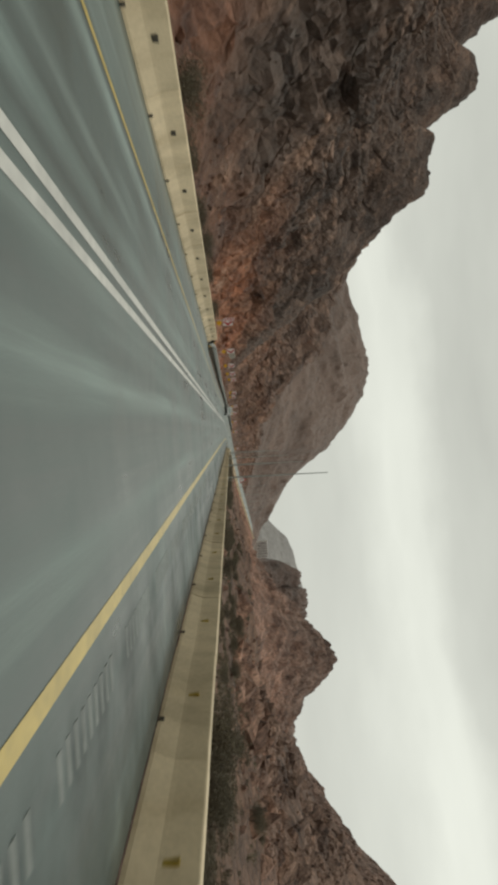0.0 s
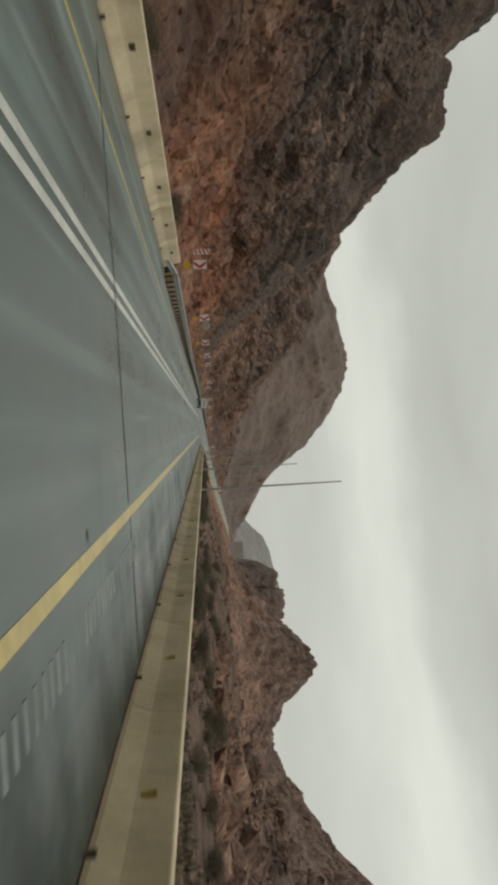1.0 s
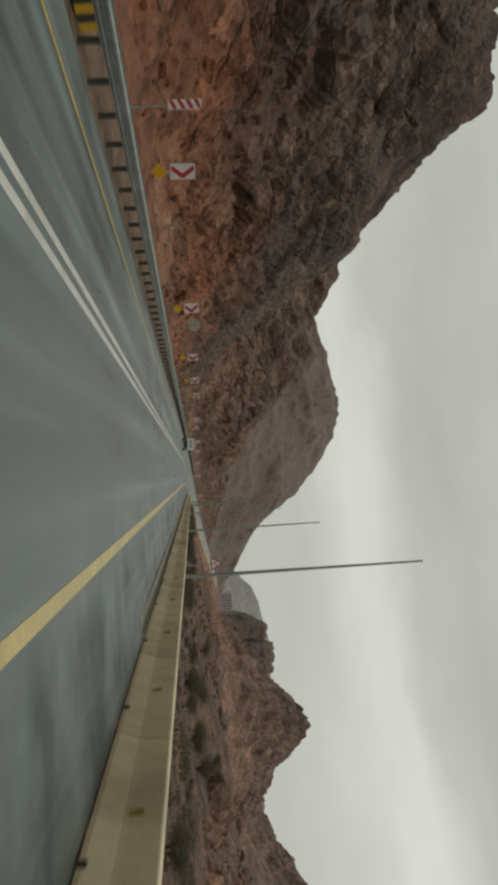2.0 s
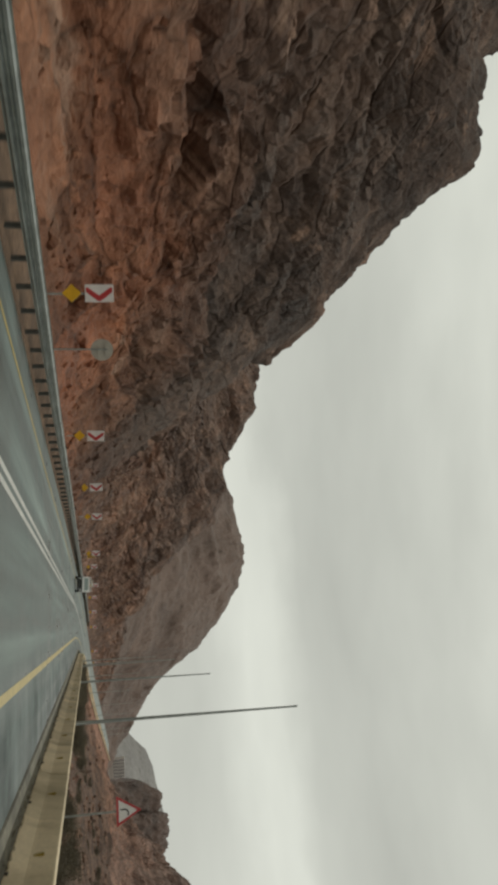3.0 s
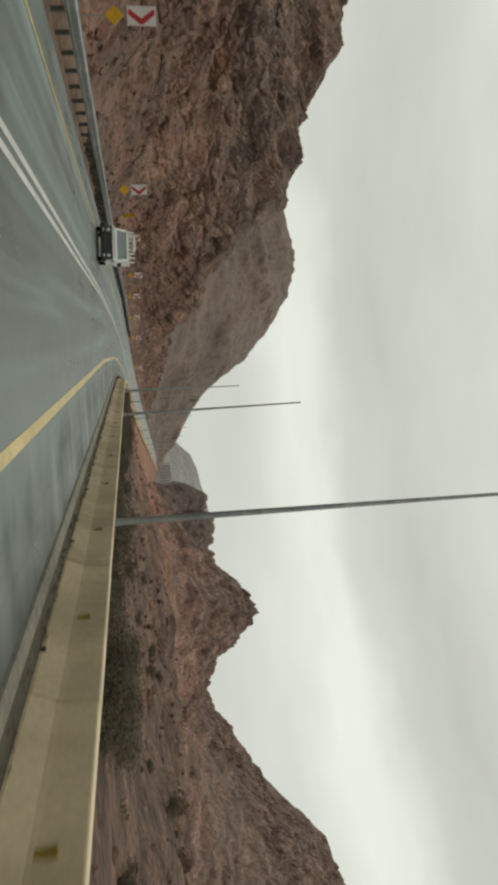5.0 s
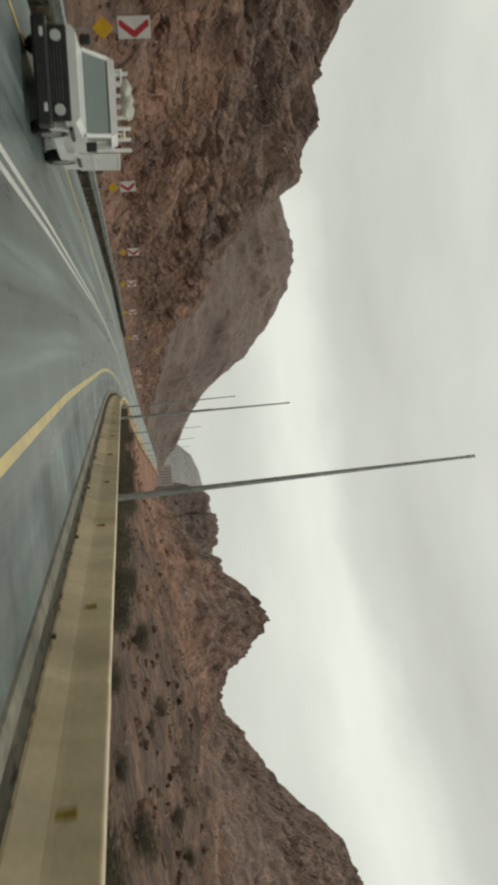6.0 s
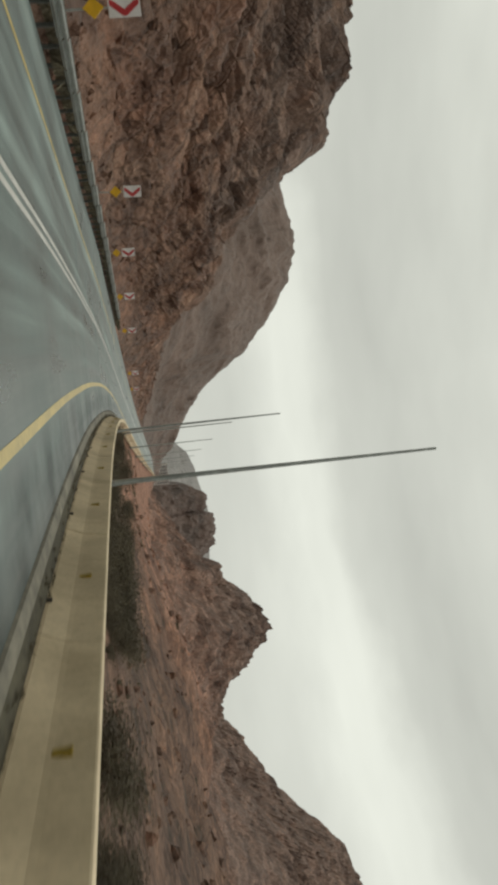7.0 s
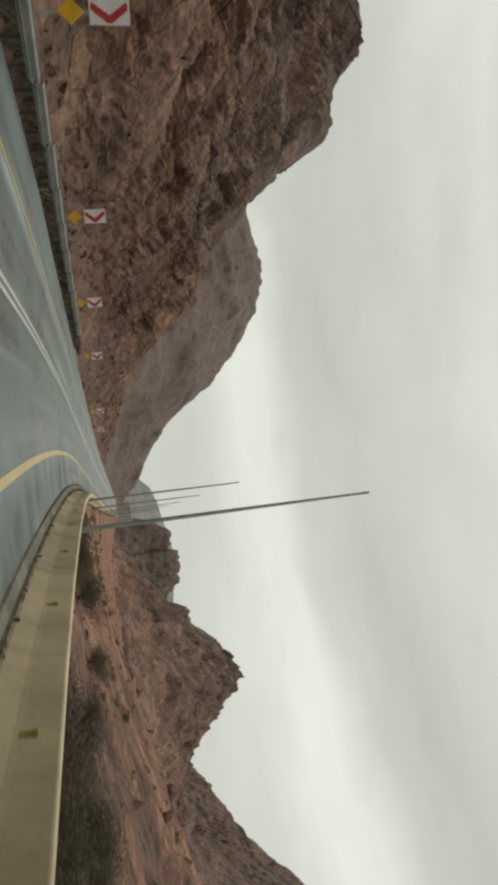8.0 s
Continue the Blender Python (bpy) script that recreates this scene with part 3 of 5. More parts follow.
# ---- the line of the road ----
def interp(table, v):
    return float(np.interp(v, [a for a, _ in table], [b for _, b in table]))


BEND, RADIUS, SWEEP = 195.0, 400.0, 0.185
ARC_END = BEND + RADIUS * SWEEP


BANK = [(105, 0.0), (128, 0.022), (185, 0.052), (215, 0.09), (232, 0.122), (262, 0.115), (300, 0.085), (380, 0.03)]
CLIMB = [(195, 0.0), (208, 0.02), (220, 0.08), (240, 0.28), (265, 0.7), (300, 1.6), (335, 2.55), (370, 3.6), (410, 4.9), (480, 7.2), (580, 10.4), (760, 16.2)]


# how far the lanes, and the kerb, swing over to the right in the bend
LANE = [(172, 0.0), (190, 0.33), (205, 0.58), (218, 0.68), (300, 0.6), (400, 0.3)]
KERB_SWING = [(195, 0.0), (205, 0.06), (215, 0.2), (230, 0.3), (300, 0.3)]


def bank(s):
    """How steeply the road is banked: its left side is raised towards the bend."""
    return interp(BANK, s)


def road_z(s, off=1.66):
    return interp(CLIMB, s) + 1.2 * bank(s) * (-2.0 - max(-7.0, min(-2.0, off)))


def along(s, off=0.0, z=0.0):
    """The place at s metres along the road and off metres to its right, and the heading to the right."""
    if s < BEND:
        x, y, a = 0.0, s, 0.0
    elif s < ARC_END:
        a = (s - BEND) / RADIUS
        x, y = RADIUS * (1 - math.cos(a)), BEND + RADIUS * math.sin(a)
    else:
        a = SWEEP
        x = RADIUS * (1 - math.cos(a)) + (s - ARC_END) * math.sin(a)
        y = BEND + RADIUS * math.sin(a) + (s - ARC_END) * math.cos(a)
    return Vector((x + off * math.cos(a), y - off * math.sin(a), road_z(s, off) + z)), a


def beside(x, y):
    """The other way round: s and off of a place."""
    if y < BEND:
        return y, x
    cx, cy = RADIUS, BEND
    a = math.atan2(y - cy, cx - x)
    if 0 <= a <= SWEEP:
        return BEND + RADIUS * a, RADIUS - math.hypot(x - cx, y - cy)
    (p, h) = along(ARC_END)
    dx, dy = x - p.x, y - p.y
    return ARC_END + dx * math.sin(h) + dy * math.cos(h), dx * math.cos(h) - dy * math.sin(h)


def at_road(s, off, z=0.0):
    p, a = along(s, off, z)
    return pose(p.x, p.y, p.z, 0, 0, -math.degrees(a))


def ribbon(name, mat, s0, s1, across, step=2.0, uv=False, sink=0.0, swing=None):
    """A strip along the road. across: pairs of off and height; sink: how deep it starts, rising over its first 14 metres."""
    bm = bmesh.new()
    count = max(1, int(round((s1 - s0) / step)))
    layer = bm.loops.layers.uv.new("lane") if uv else None
    rows = []
    for i in range(count + 1):
        s = s0 + (s1 - s0) * i / count
        down = sink * max(0.0, 1 - (s - s0) / 14.0)
        over = interp(swing, s) if swing else 0.0
        rows.append([(bm.verts.new(along(s, o + over, z - down)[0]), o, s) for o, z in across])
    for a, b in zip(rows, rows[1:]):
        for i in range(len(across) - 1):
            quad = (a[i], a[i + 1], b[i + 1], b[i])
            f = bm.faces.new([q[0] for q in quad])
            if uv:
                for loop, q in zip(f.loops, quad):
                    loop[layer].uv = (q[1] - interp(LANE, q[2]), q[2])
    return link_mesh(name, bm, mat)


def mesh_grid(name, mat, rows):
    """A mesh from rows of places."""
    w = len(rows[0])
    verts = [tuple(p) for r in rows for p in r]
    faces = [(i * w + j, i * w + j + 1, (i + 1) * w + j + 1, (i + 1) * w + j) for i in range(len(rows) - 1) for j in range(w - 1)]
    me = bpy.data.meshes.new(name)
    me.from_pydata(verts, [], faces)
    me.materials.append(mat)
    me.update()
    return new(name, me)


# ---- the ground ----
def cells(p):
    """Blocks with sunk joints, each with a height and a flat, tilted face of its own."""
    dist, spots = noise.voronoi(p)
    c = spots[0]
    tilt = noise.cell_vector(c * 7.3)
    return min(0.12, dist[1] - dist[0]) * 2.4 + 0.35 * noise.cell(c * 3.1) + 1.25 * tilt.dot(p - c) - 0.15


def ground_z(x, y):
    s, off = beside(x, y)
    zr = road_z(s, off) if -60 < s < 760 else 16.2 * math.exp(-max(0.0, s - 760) / 60)
    if off > 4.2:
        d = off - 4.2
        keep = math.exp(-d / (14.0 + 36.0 * min(1.0, max(0.0, (s - 290) / 60))))
        lie = -0.12 + 0.05 * min(d, 40) + (0.5 * noise.fractal(Vector((x * 0.08, y * 0.08, 0)), 1.0, 2.0, 3) + 0.8 * (noise.ridged_multi_fractal(Vector((x * 0.12, y * 0.12, 3)), 0.9, 2.0, 4, 1.0, 2.0) - 1.0) * min(1, max(0, d - 5) / 12)) * min(1, d / 6)
        # stony hummocks farther from the road
        rough = min(1.0, max(0.0, (x - 26) / 22)) * min(1.0, max(0.0, (y - 165) / 40)) * min(1.0, max(0.0, (470 - y) / 60)) * min(1.0, max(0.0, d - 14) / 16)
        if rough > 0:
            lie += rough * (2.3 * (noise.ridged_multi_fractal(Vector((x * 0.055, y * 0.04, 8)), 0.75, 2.1, 5, 1.0, 2.0) - 0.9) + 0.9 * cells(Vector((x * 0.2, y * 0.14, 2))))
        mound = 4.2 * math.exp(-(((x - 30) / 13) ** 2 + ((y - 250) / 34) ** 2)) + 2.2 * math.exp(-(((x - 34) / 12) ** 2 + ((y - 150) / 30) ** 2))
        return (zr - 0.15) * keep + (lie + mound) * (1 - keep)
    if off > -6.2:
        return zr - 0.3
    return zr * math.exp((off + 6.2) / 10.0) - 0.4 - min(2.0, 0.2 * (-6.2 - off))


def spread(inner, outer, fine, grow=1.22):
    """Positions from inner[0] to inner[1] in fine steps, growing coarser out to outer."""
    mid = list(np.arange(inner[0], inner[1] + fine, fine))
    up, step = [], fine
    while (up[-1] if up else mid[-1]) < outer[1]:
        step *= grow
        up.append((up[-1] if up else mid[-1]) + step)
    down, step = [], fine
    while (down[-1] if down else mid[0]) > outer[0]:
        step *= grow
        down.append((down[-1] if down else mid[0]) - step)
    return down[::-1] + mid + up


xs = spread((-8, 84), (-4200, 4200), 1.6)
ys = spread((-20, 600), (-4200, 4200), 2.4)
ground = mesh_grid("ground", SOIL, [[(x, y, ground_z(x, y)) for x in xs] for y in ys])
tagged(ground, "reddish desert soil strewn with stones", "ground", kind="structure")

# ---- the road ----
road = ribbon("road", ASPHALT, -40, 746, [(-5.85, -0.08), (-5.8, 0.0), (-2.0, 0.02), (1.65, 0.01), (4.05, 0.0), (4.1, -0.05)], 1.5, True)
tagged(road, "wet grey asphalt road with paler wheel tracks", "road", kind="structure")


shoulder = ribbon("shoulder", ASPHALT, -40, 61.5, [(-6.62, -0.004), (-5.802, -0.001)], 1.5, True)
tagged(shoulder, "wet grey asphalt shoulder beside the barrier", "road shoulder", kind="structure")


def marking(name, off, width, mat, label, s0=-40, s1=742):
    a, b = off - width / 2, off + width / 2
    crown = lambda o: float(np.interp(o, [-5.8, -2.0, 1.65, 4.05], [0.0, 0.02, 0.01, 0.0]))
    ob = ribbon(name, mat, s0, s1, [(a, crown(a) + 0.004), (b, crown(b) + 0.004)], 1.5, swing=LANE)
    return tagged(ob, label, "road marking", kind="structure")


marking("centre_line", -1.97, 0.13, WHITE_LINE, "solid white centre line on wet asphalt")
marking("centre_line", -1.71, 0.13, WHITE_LINE, "solid white centre line on wet asphalt")
marking("edge_line", 1.66, 0.17, YELLOW_LINE, "solid yellow edge line on wet asphalt")
marking("edge_line", -4.62, 0.11, YELLOW_LINE, "thin worn yellow edge line on asphalt")

# ---- left hill: scree slope and cliff along the road ----
# heights of two spurs against x, and of the slope between them against its distance from the road
SPUR_A = [(-130, 74), (-95, 66), (-75, 56), (-67, 50.5), (-65.2, 47), (-62.4, 43.0), (-60.8, 45.4), (-57, 46.2), (-53.8, 45.0), (-52.2, 41.2), (-50.4, 39.2), (-49.2, 37.2), (-48.5, 36.4), (-47.3, 38.1), (-46, 38.3), (-44.2, 37.6), (-40, 36.9), (-37.4, 36.2), (-36.4, 33.8), (-35.0, 31.2), (-32.6, 28.9), (-31, 26.9), (-29.8, 25.0),
          (-28, 23.9), (-25.6, 21.9), (-23.2, 20.0), (-22.2, 18.4), (-21.2, 16.2), (-19.2, 14.0), (-17.6, 12.2), (-16.2, 9.8), (-14, 6.6), (-12.4, 4.4), (-9, 0.5), (-6, 0)]
SPUR_B = [(-130, 78), (-86, 54.2), (-74, 52.0), (-63, 50.2), (-57.6, 50.4), (-52.6, 46.6), (-46, 41.6), (-41, 40.0), (-36.6, 38.2), (-32.6, 38.6), (-29.6, 36.6), (-26.6, 36.2), (-25, 36.0), (-23.6, 32.8), (-21.8, 30.3), (-19.4, 28.4), (-18.2, 26.2), (-15.4, 22.8),
          (-12.4, 17.8), (-9.6, 16.4), (-4.6, 15.2), (-2, 12.2), (-0.2, 10.0), (2.2, 7.6), (4.2, 5.2), (5.6, 2.4), (7.2, 0)]
GULLY = [(0, 0), (3, 0.05), (5, 0.35), (7.5, 2.0), (10, 4.6), (20, 12.8), (30, 18.5), (40, 23.5), (55, 29.5), (80, 36), (130, 46)]


def hill_height(s, x, y, d):
    """Height of the left hill at a place d metres from its foot, s metres along the road, and how near it is to a crest."""
    ya = 139 + 1.2 * noise.noise(Vector((x * 0.09, 3.3, 0)))
    sb = 315 + 2 * noise.noise(Vector((d * 0.07, 8.1, 0)))
    wa = math.exp(-(ya - y) / 18) if y < ya else math.exp(-((y - ya) / 15) ** 2)
    wb = math.exp(-((s - sb) / (31 if s < sb else 15)) ** 2)
    low = interp(GULLY, d) * (1.0 - 0.13 * math.exp(-((s - 200) / 45) ** 4)) * (1.0 if s < 324 else max(0.75, 1 - (s - 324) / 90))
    pa, pb = interp(SPUR_A, x), 1.3 + 1.09 * (interp(SPUR_B, 3 + (6.0 - 0.983 * d) / 1.09) - 1.3)
    crest = max(math.exp(-((y - ya) / 6) ** 2) * (pa > low), math.exp(-((s - sb) / 6) ** 2) * (pb > low))
    return low + (max(pa, low) - low) * wa + (max(pb, low) - low) * wb, crest


def ledge(w, thick):
    """Beds of one thickness, each a sloping tread and a steep riser, from -0.5 to 0.5."""
    f = w / thick - math.floor(w / thick)
    return (f / 0.82 if f < 0.82 else (1 - f) / 0.18) - 0.5


def left_hill():
    cols = list(np.arange(0, 30, 0.25)) + list(np.arange(30, 66, 0.4)) + list(np.arange(66.4, 92, 0.9)) + [94, 97, 102, 110, 122]
    s_list = list(np.arange(-40, 50, 0.8)) + list(np.arange(50, 170, 0.3)) + list(np.arange(170, 340, 0.42)) + list(np.arange(340, 700, 2.0))
    rows = []
    for s in s_list:
        p0, a = along(s, -6.5)
        left = Vector((-math.cos(a), math.sin(a), 0))
        row = []
        for d in cols:
            p = p0 + left * d
            h, crest = hill_height(s, p.x, p.y, d)
            q = Vector((p.x, p.y, p0.z * math.exp(-d / 10) + h))
            foot = min(1.0, d / 8.0)
            upper = min(1.0, max(0.0, (h - 7.0) / 8.0))
            k = foot * (0.22 + 0.78 * min(1.0, h / 5.0)) * (1 - 0.88 * crest)
            big = noise.fractal(q * 0.05, 1.0, 2.0, 3)
            sway = noise.noise_vector(q * 0.09)
            # along the beds, into the hill, and across the beds
            u, v = s + 3 * sway.x, d + 2.0 * sway.y
            w = 0.86 * h + 0.3 * d + 0.05 * s + 3.2 * sway.z + 0.7 * noise.noise(q * 0.3)
            lay = Vector((u * 0.15, v * 0.8, w))
            thick = noise.noise(Vector((u * 0.012, 5.5, w * 0.1)))
            mask = max(0.0, min(1.0, 0.55 + 1.6 * noise.noise(Vector((u * 0.05, v * 0.1, w * 0.12)))))
            steps = ledge(w + 1.5 * thick, 3.4) * (0.5 + 1.1 * upper) * mask + ledge(w + 0.3 * noise.noise(lay * 0.8), 1.15) * 0.5 * (1.1 - mask)
            rid = noise.ridged_multi_fractal(Vector((u * 0.03, v * 0.09, w * 0.13)), 0.95, 2.1, 4, 1.0, 2.0) - 1.2
            block = cells(lay * 0.24) * (1.25 + 1.1 * upper)
            chip = cells(Vector((u * 0.2, v * 0.8, w)) * 0.6 + sway) * (0.66 - 0.36 * upper)
            bits = cells(Vector((u * 0.28, v * 0.8, w)) * 1.3 + sway) * (0.26 - 0.17 * upper)
            hollow = max(0.0, noise.noise(Vector((u * 0.07, v * 0.13, w * 0.2)) + Vector((7.3, 1.1, 4.2))) - 0.34) * (0.4 + 0.6 * upper)
            fine = noise.fractal(q * 0.9, 0.8, 2.1, 3)
            calm = min(1.0, max(0.0, (s - 150) / 30))
            chip, bits, steps = chip * (1 - 0.45 * calm), bits * (1 - 0.6 * calm), steps * (1 + 0.5 * calm)
            out = k * (-6.0 * hollow + 1.1 * big + 0.9 * steps + (0.5 + 0.7 * upper) * rid + block + chip + bits + 0.22 * fine)
            teeth = 1.3 * noise.noise(Vector((d * 0.45, 4.4, s * 0.05))) + 0.9 * noise.cell(Vector((d * 0.4, 9.1, s * 0.08)))
            out += cells(Vector((s * 0.45, d * 1.1, h * 1.1))) * 0.24 * min(1.0, d / 3.0) * (1 - calm)
            q += Vector((-left.x, -left.y, 0)) * (out * 0.75)
            q.z += out * 0.5 + (0.1 + 0.36 * teeth if s < 230 else 0.75 * teeth - 0.15) * crest * foot * min(1.0, h / 12) + foot * 0.06 * fine - 0.3 * (d < 0.2)
            row.append(q)
        rows.append(row)
    return mesh_grid("hill", ROCK_NEAR, rows)


near_hill = left_hill()
tagged(near_hill, "steep rugged hillside, red scree under dark rock", "hill", kind="structure")


# ---- farther mountains ----
def mountain(name, mat, label, crest, front, back, count, rows_n, amp, freq, draw=1.0, pivot=150.0, jag=0.0):
    """A range. crest: x, y and height along its top; front and back: how deep its slopes are, as shares of y."""
    t = np.arange(len(crest))
    n = count
    rows = []
    for j in range(rows_n + 1):
        v = -1 + 1.5 * j / rows_n
        row = []
        for i in range(n + 1):
            k = (len(crest) - 1) * i / n
            x, y, top = (float(np.interp(k, t, [c[a] for c in crest])) for a in range(3))
            depth = y * (v * front if v < 0 else v * 2 * back)
            fall = max(0.0, 1 - abs(v)) if v < 0 else max(0.0, 1 - v * 1.2)
            q = Vector((x * (1 + draw * depth / (y - pivot)), y + depth, top * fall ** 0.85))
            w = 0.35 + 0.65 * min(1, fall * 2) if fall > 0.02 else 0.1
            rid = noise.ridged_multi_fractal(Vector((q.x, q.y * 0.55, q.z * 1.3)) * freq, 0.9, 2.1, 6, 1.0, 2.0) - 1.25
            big = noise.fractal(q * freq * 0.4, 1.0, 2.0, 4)
            w *= 1 - 0.6 * math.exp(-(v / 0.07) ** 2)
            q.z += w * amp * (0.7 * rid + 0.5 * big) * min(1.0, top / 20)
            q.y -= w * amp * rid * 0.8
            # blocks and notches along the crest
            if jag and fall > 0.3:
                q.z += jag * (noise.cell(Vector((x * 0.21, 3.7, v * 6))) * 0.6 + noise.noise(Vector((x * 0.32, 1.7, v * 9)))) * min(1.0, fall)
            q.z -= 2.0 * (fall < 0.03)
            row.append(q)
        rows.append(row)
    ob = mesh_grid(name, mat, rows)
    return tagged(ob, label, "mountain", kind="structure")


mountain("mountain", ROCK_FAR, "smooth brown rounded desert mountain in drizzle",
         [(-500.2, 782, 35.4), (-309.9, 782, 66.4), (-179, 782, 109.2), (-105.3, 782, 125.9), (-81.5, 782, 130.6), (-60.1, 782, 134), (-45.8, 782, 133.7), (-29.1, 782, 128.8), (-13.7, 782, 121.1), (1.8, 782, 108.6), (10.1, 782, 102.1), (18.5, 782, 94.9), (23.2, 782, 90.8), (26.8, 782, 83),
          (31.6, 782, 78.9), (38.7, 782, 67.6), (44.6, 782, 59.2), (54.2, 782, 49.7), (66.1, 782, 42.6), (80.3, 782, 33.1), (92.2, 782, 25.3), (113.6, 782, 14), (142.2, 782, 5.7), (177.9, 782, 0.9)],
         0.32, 0.3, 400, 110, 9.0, 0.018, jag=0.6)
mountain("mountain", ROCK_MID, "jagged reddish brown desert mountain",
         [(40, 700, 1), (86, 700, 4), (100, 700, 11), (118, 700, 20), (132, 700, 28), (142, 700, 35), (148, 700, 40), (151, 700, 47), (153, 700, 50), (163, 700, 51.5), (168, 700, 55.5), (176, 700, 64), (181, 700, 67), (186, 700, 73), (191, 700, 75.5), (196, 700, 78),
          (201, 700, 79), (204, 700, 75), (208, 700, 74), (213, 700, 70), (222, 700, 63), (229, 700, 54), (238, 700, 48), (248, 700, 42.5), (262, 700, 38), (290, 700, 25), (340, 700, 8), (420, 700, 1)],
         0.42, 0.28, 420, 140, 9.0, 0.038, jag=0.9)
mountain("mountain", ROCK_MID, "rocky reddish hillside with scattered boulders",
         [(300, 1150, 1), (380, 1150, 20), (430, 1150, 58), (460, 1150, 72), (483, 1150, 80), (505, 1150, 95), (538, 1150, 111), (560, 1150, 122), (582, 1150, 137), (616, 1150, 161), (649, 1150, 194), (682, 1150, 220), (718, 1150, 231), (746, 1150, 243), (850, 1140, 290), (1000, 1120, 320), (1250, 1080, 200), (1450, 1050, 30)],
         0.55, 0.3, 420, 200, 15.0, 0.026, jag=1.2)
mountain("mountain", ROCK_CRAG, "dark brown craggy mountain with blocky tops",
         [(150, 1250, 1), (184, 1250, 10), (195, 1250, 38), (202, 1250, 66), (212, 1250, 84), (222, 1250, 94.5), (237, 1250, 94), (242, 1250, 89.5), (246, 1250, 101), (270, 1250, 101), (279, 1250, 99), (289, 1250, 104), (292, 1250, 95),
          (302, 1250, 87), (310, 1250, 79), (330, 1250, 72), (380, 1250, 40), (440, 1250, 5)],
         0.12, 0.1, 300, 70, 9.0, 0.03, jag=2.5)
# its paleness is haze given as base colour
mountain("mountain", ROCK_HAZY, "distant mountain coloured pale as if through drizzle",
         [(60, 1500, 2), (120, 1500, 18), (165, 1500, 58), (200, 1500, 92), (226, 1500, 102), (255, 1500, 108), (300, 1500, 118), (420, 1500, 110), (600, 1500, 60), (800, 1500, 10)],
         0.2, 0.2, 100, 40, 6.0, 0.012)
mountain("mountain", ROCK_NEAR_RIGHT, "low rocky spur strewn with angular grey-brown boulders",
         [(22, 112, 0.3), (30, 120, 1.2), (45, 140, 3.6), (58, 160, 6.8), (74, 160, 13.5), (85, 160, 20), (110, 160, 31), (160, 150, 50), (240, 130, 60), (330, 110, 30)],
         0.55, 0.5, 330, 130, 2.2, 0.11, 0.4, 0.0)

# ---- concrete barriers ----
SEG, SEG_LEFT = 5.25, 4.5


def barrier_mesh(length, height):
    bm = bmesh.new()
    k = height / 0.72
    half = [(0.27, 0.0), (0.265, 0.05 * k), (0.158, 0.30 * k), (0.148, 0.36 * k), (0.118, 0.695 * k), (0.11, 0.712 * k), (0.09, 0.72 * k)]
    prism(bm, half + [(-x, z) for x, z in half[::-1]], -length / 2, length / 2)
    return bm


def barrier_thing(name, length, height, mark, mark_mat, side, label, mark_label):
    """One cast segment; mark: half the length and height of its reflector or slot."""
    thing = empty(name, Matrix.Identity(4), label, "barrier", "concrete barriers along the road")
    part("body", barrier_mesh(length - 0.025, height), CONCRETE, thing)
    bm = bmesh.new()
    box(bm, -0.02, 0.02, -mark[0], mark[0], -mark[1], mark[1], 0.008)
    ob = part("reflector", bm, mark_mat, thing, mark_label)
    ob.matrix_basis = pose(side * 0.148, 0, height * 0.6, 0, side * 8, 0)
    bm = bmesh.new()
    box(bm, -0.285, 0.285, -0.07, 0.07, 0.0, 0.085, 0.01)
    ob = part("drain_slot", bm, SLOT_DARK, thing)
    ob.matrix_basis = pose(0, -1.4, 0.0)
    return thing


right_barrier = barrier_thing("concrete_barrier", SEG, 0.75, (0.06, 0.09), REFLECTOR, -1, "tan concrete barrier segment with amber reflector", "amber reflector")
left_barrier = barrier_thing("concrete_barrier", SEG_LEFT, 0.70, (0.13, 0.055), SLOT_DARK, 1, "tan concrete barrier segment with dark slots", "dark slot")
first = True
for i in range(144):
    s = -18.05 + SEG * i
    m = at_road(s, 4.40, 0.0) @ pose(0, 0, 0, math.degrees(math.atan((road_z(s + 3) - road_z(s - 3)) / 6)), math.degrees(math.atan(bank(s))), 0) @ pose(random.uniform(-0.008, 0.008), 0, random.uniform(-0.006, 0.004), 0, random.uniform(-0.3, 0.3), random.uniform(-0.1, 0.1))
    if first:
        right_barrier.matrix_basis = m
        first = False
    else:
        copy_thing(right_barrier, m)
first = True
for i in range(19):
    s = 59.2 - SEG_LEFT * i
    m = at_road(s, -6.85, 0.0) @ pose(random.uniform(-0.01, 0.01), 0, 0, 0, random.uniform(-0.3, 0.3), random.uniform(-0.1, 0.1))
    if first:
        left_barrier.matrix_basis = m
        first = False
    else:
        copy_thing(left_barrier, m)

# kerb and weedy strip under the right barrier
kerb = ribbon("kerb", KERB, 62, 740, [(3.46, -0.03), (3.50, 0.04), (3.55, 0.055), (3.71, 0.06), (3.74, 0.05), (3.75, -0.05)], 1.5, sink=0.1, swing=KERB_SWING)
tagged(kerb, "worn pale concrete kerb beside the wet road", "kerb", kind="structure")
verge = ribbon("verge", WEED_SOIL, 62, 740, [(3.745, 0.035), (3.86, 0.05), (3.98, 0.045), (4.12, 0.03)], 1.0, sink=0.1)
tagged(verge, "dark weedy soil strip along the barrier", "verge", kind="structure")


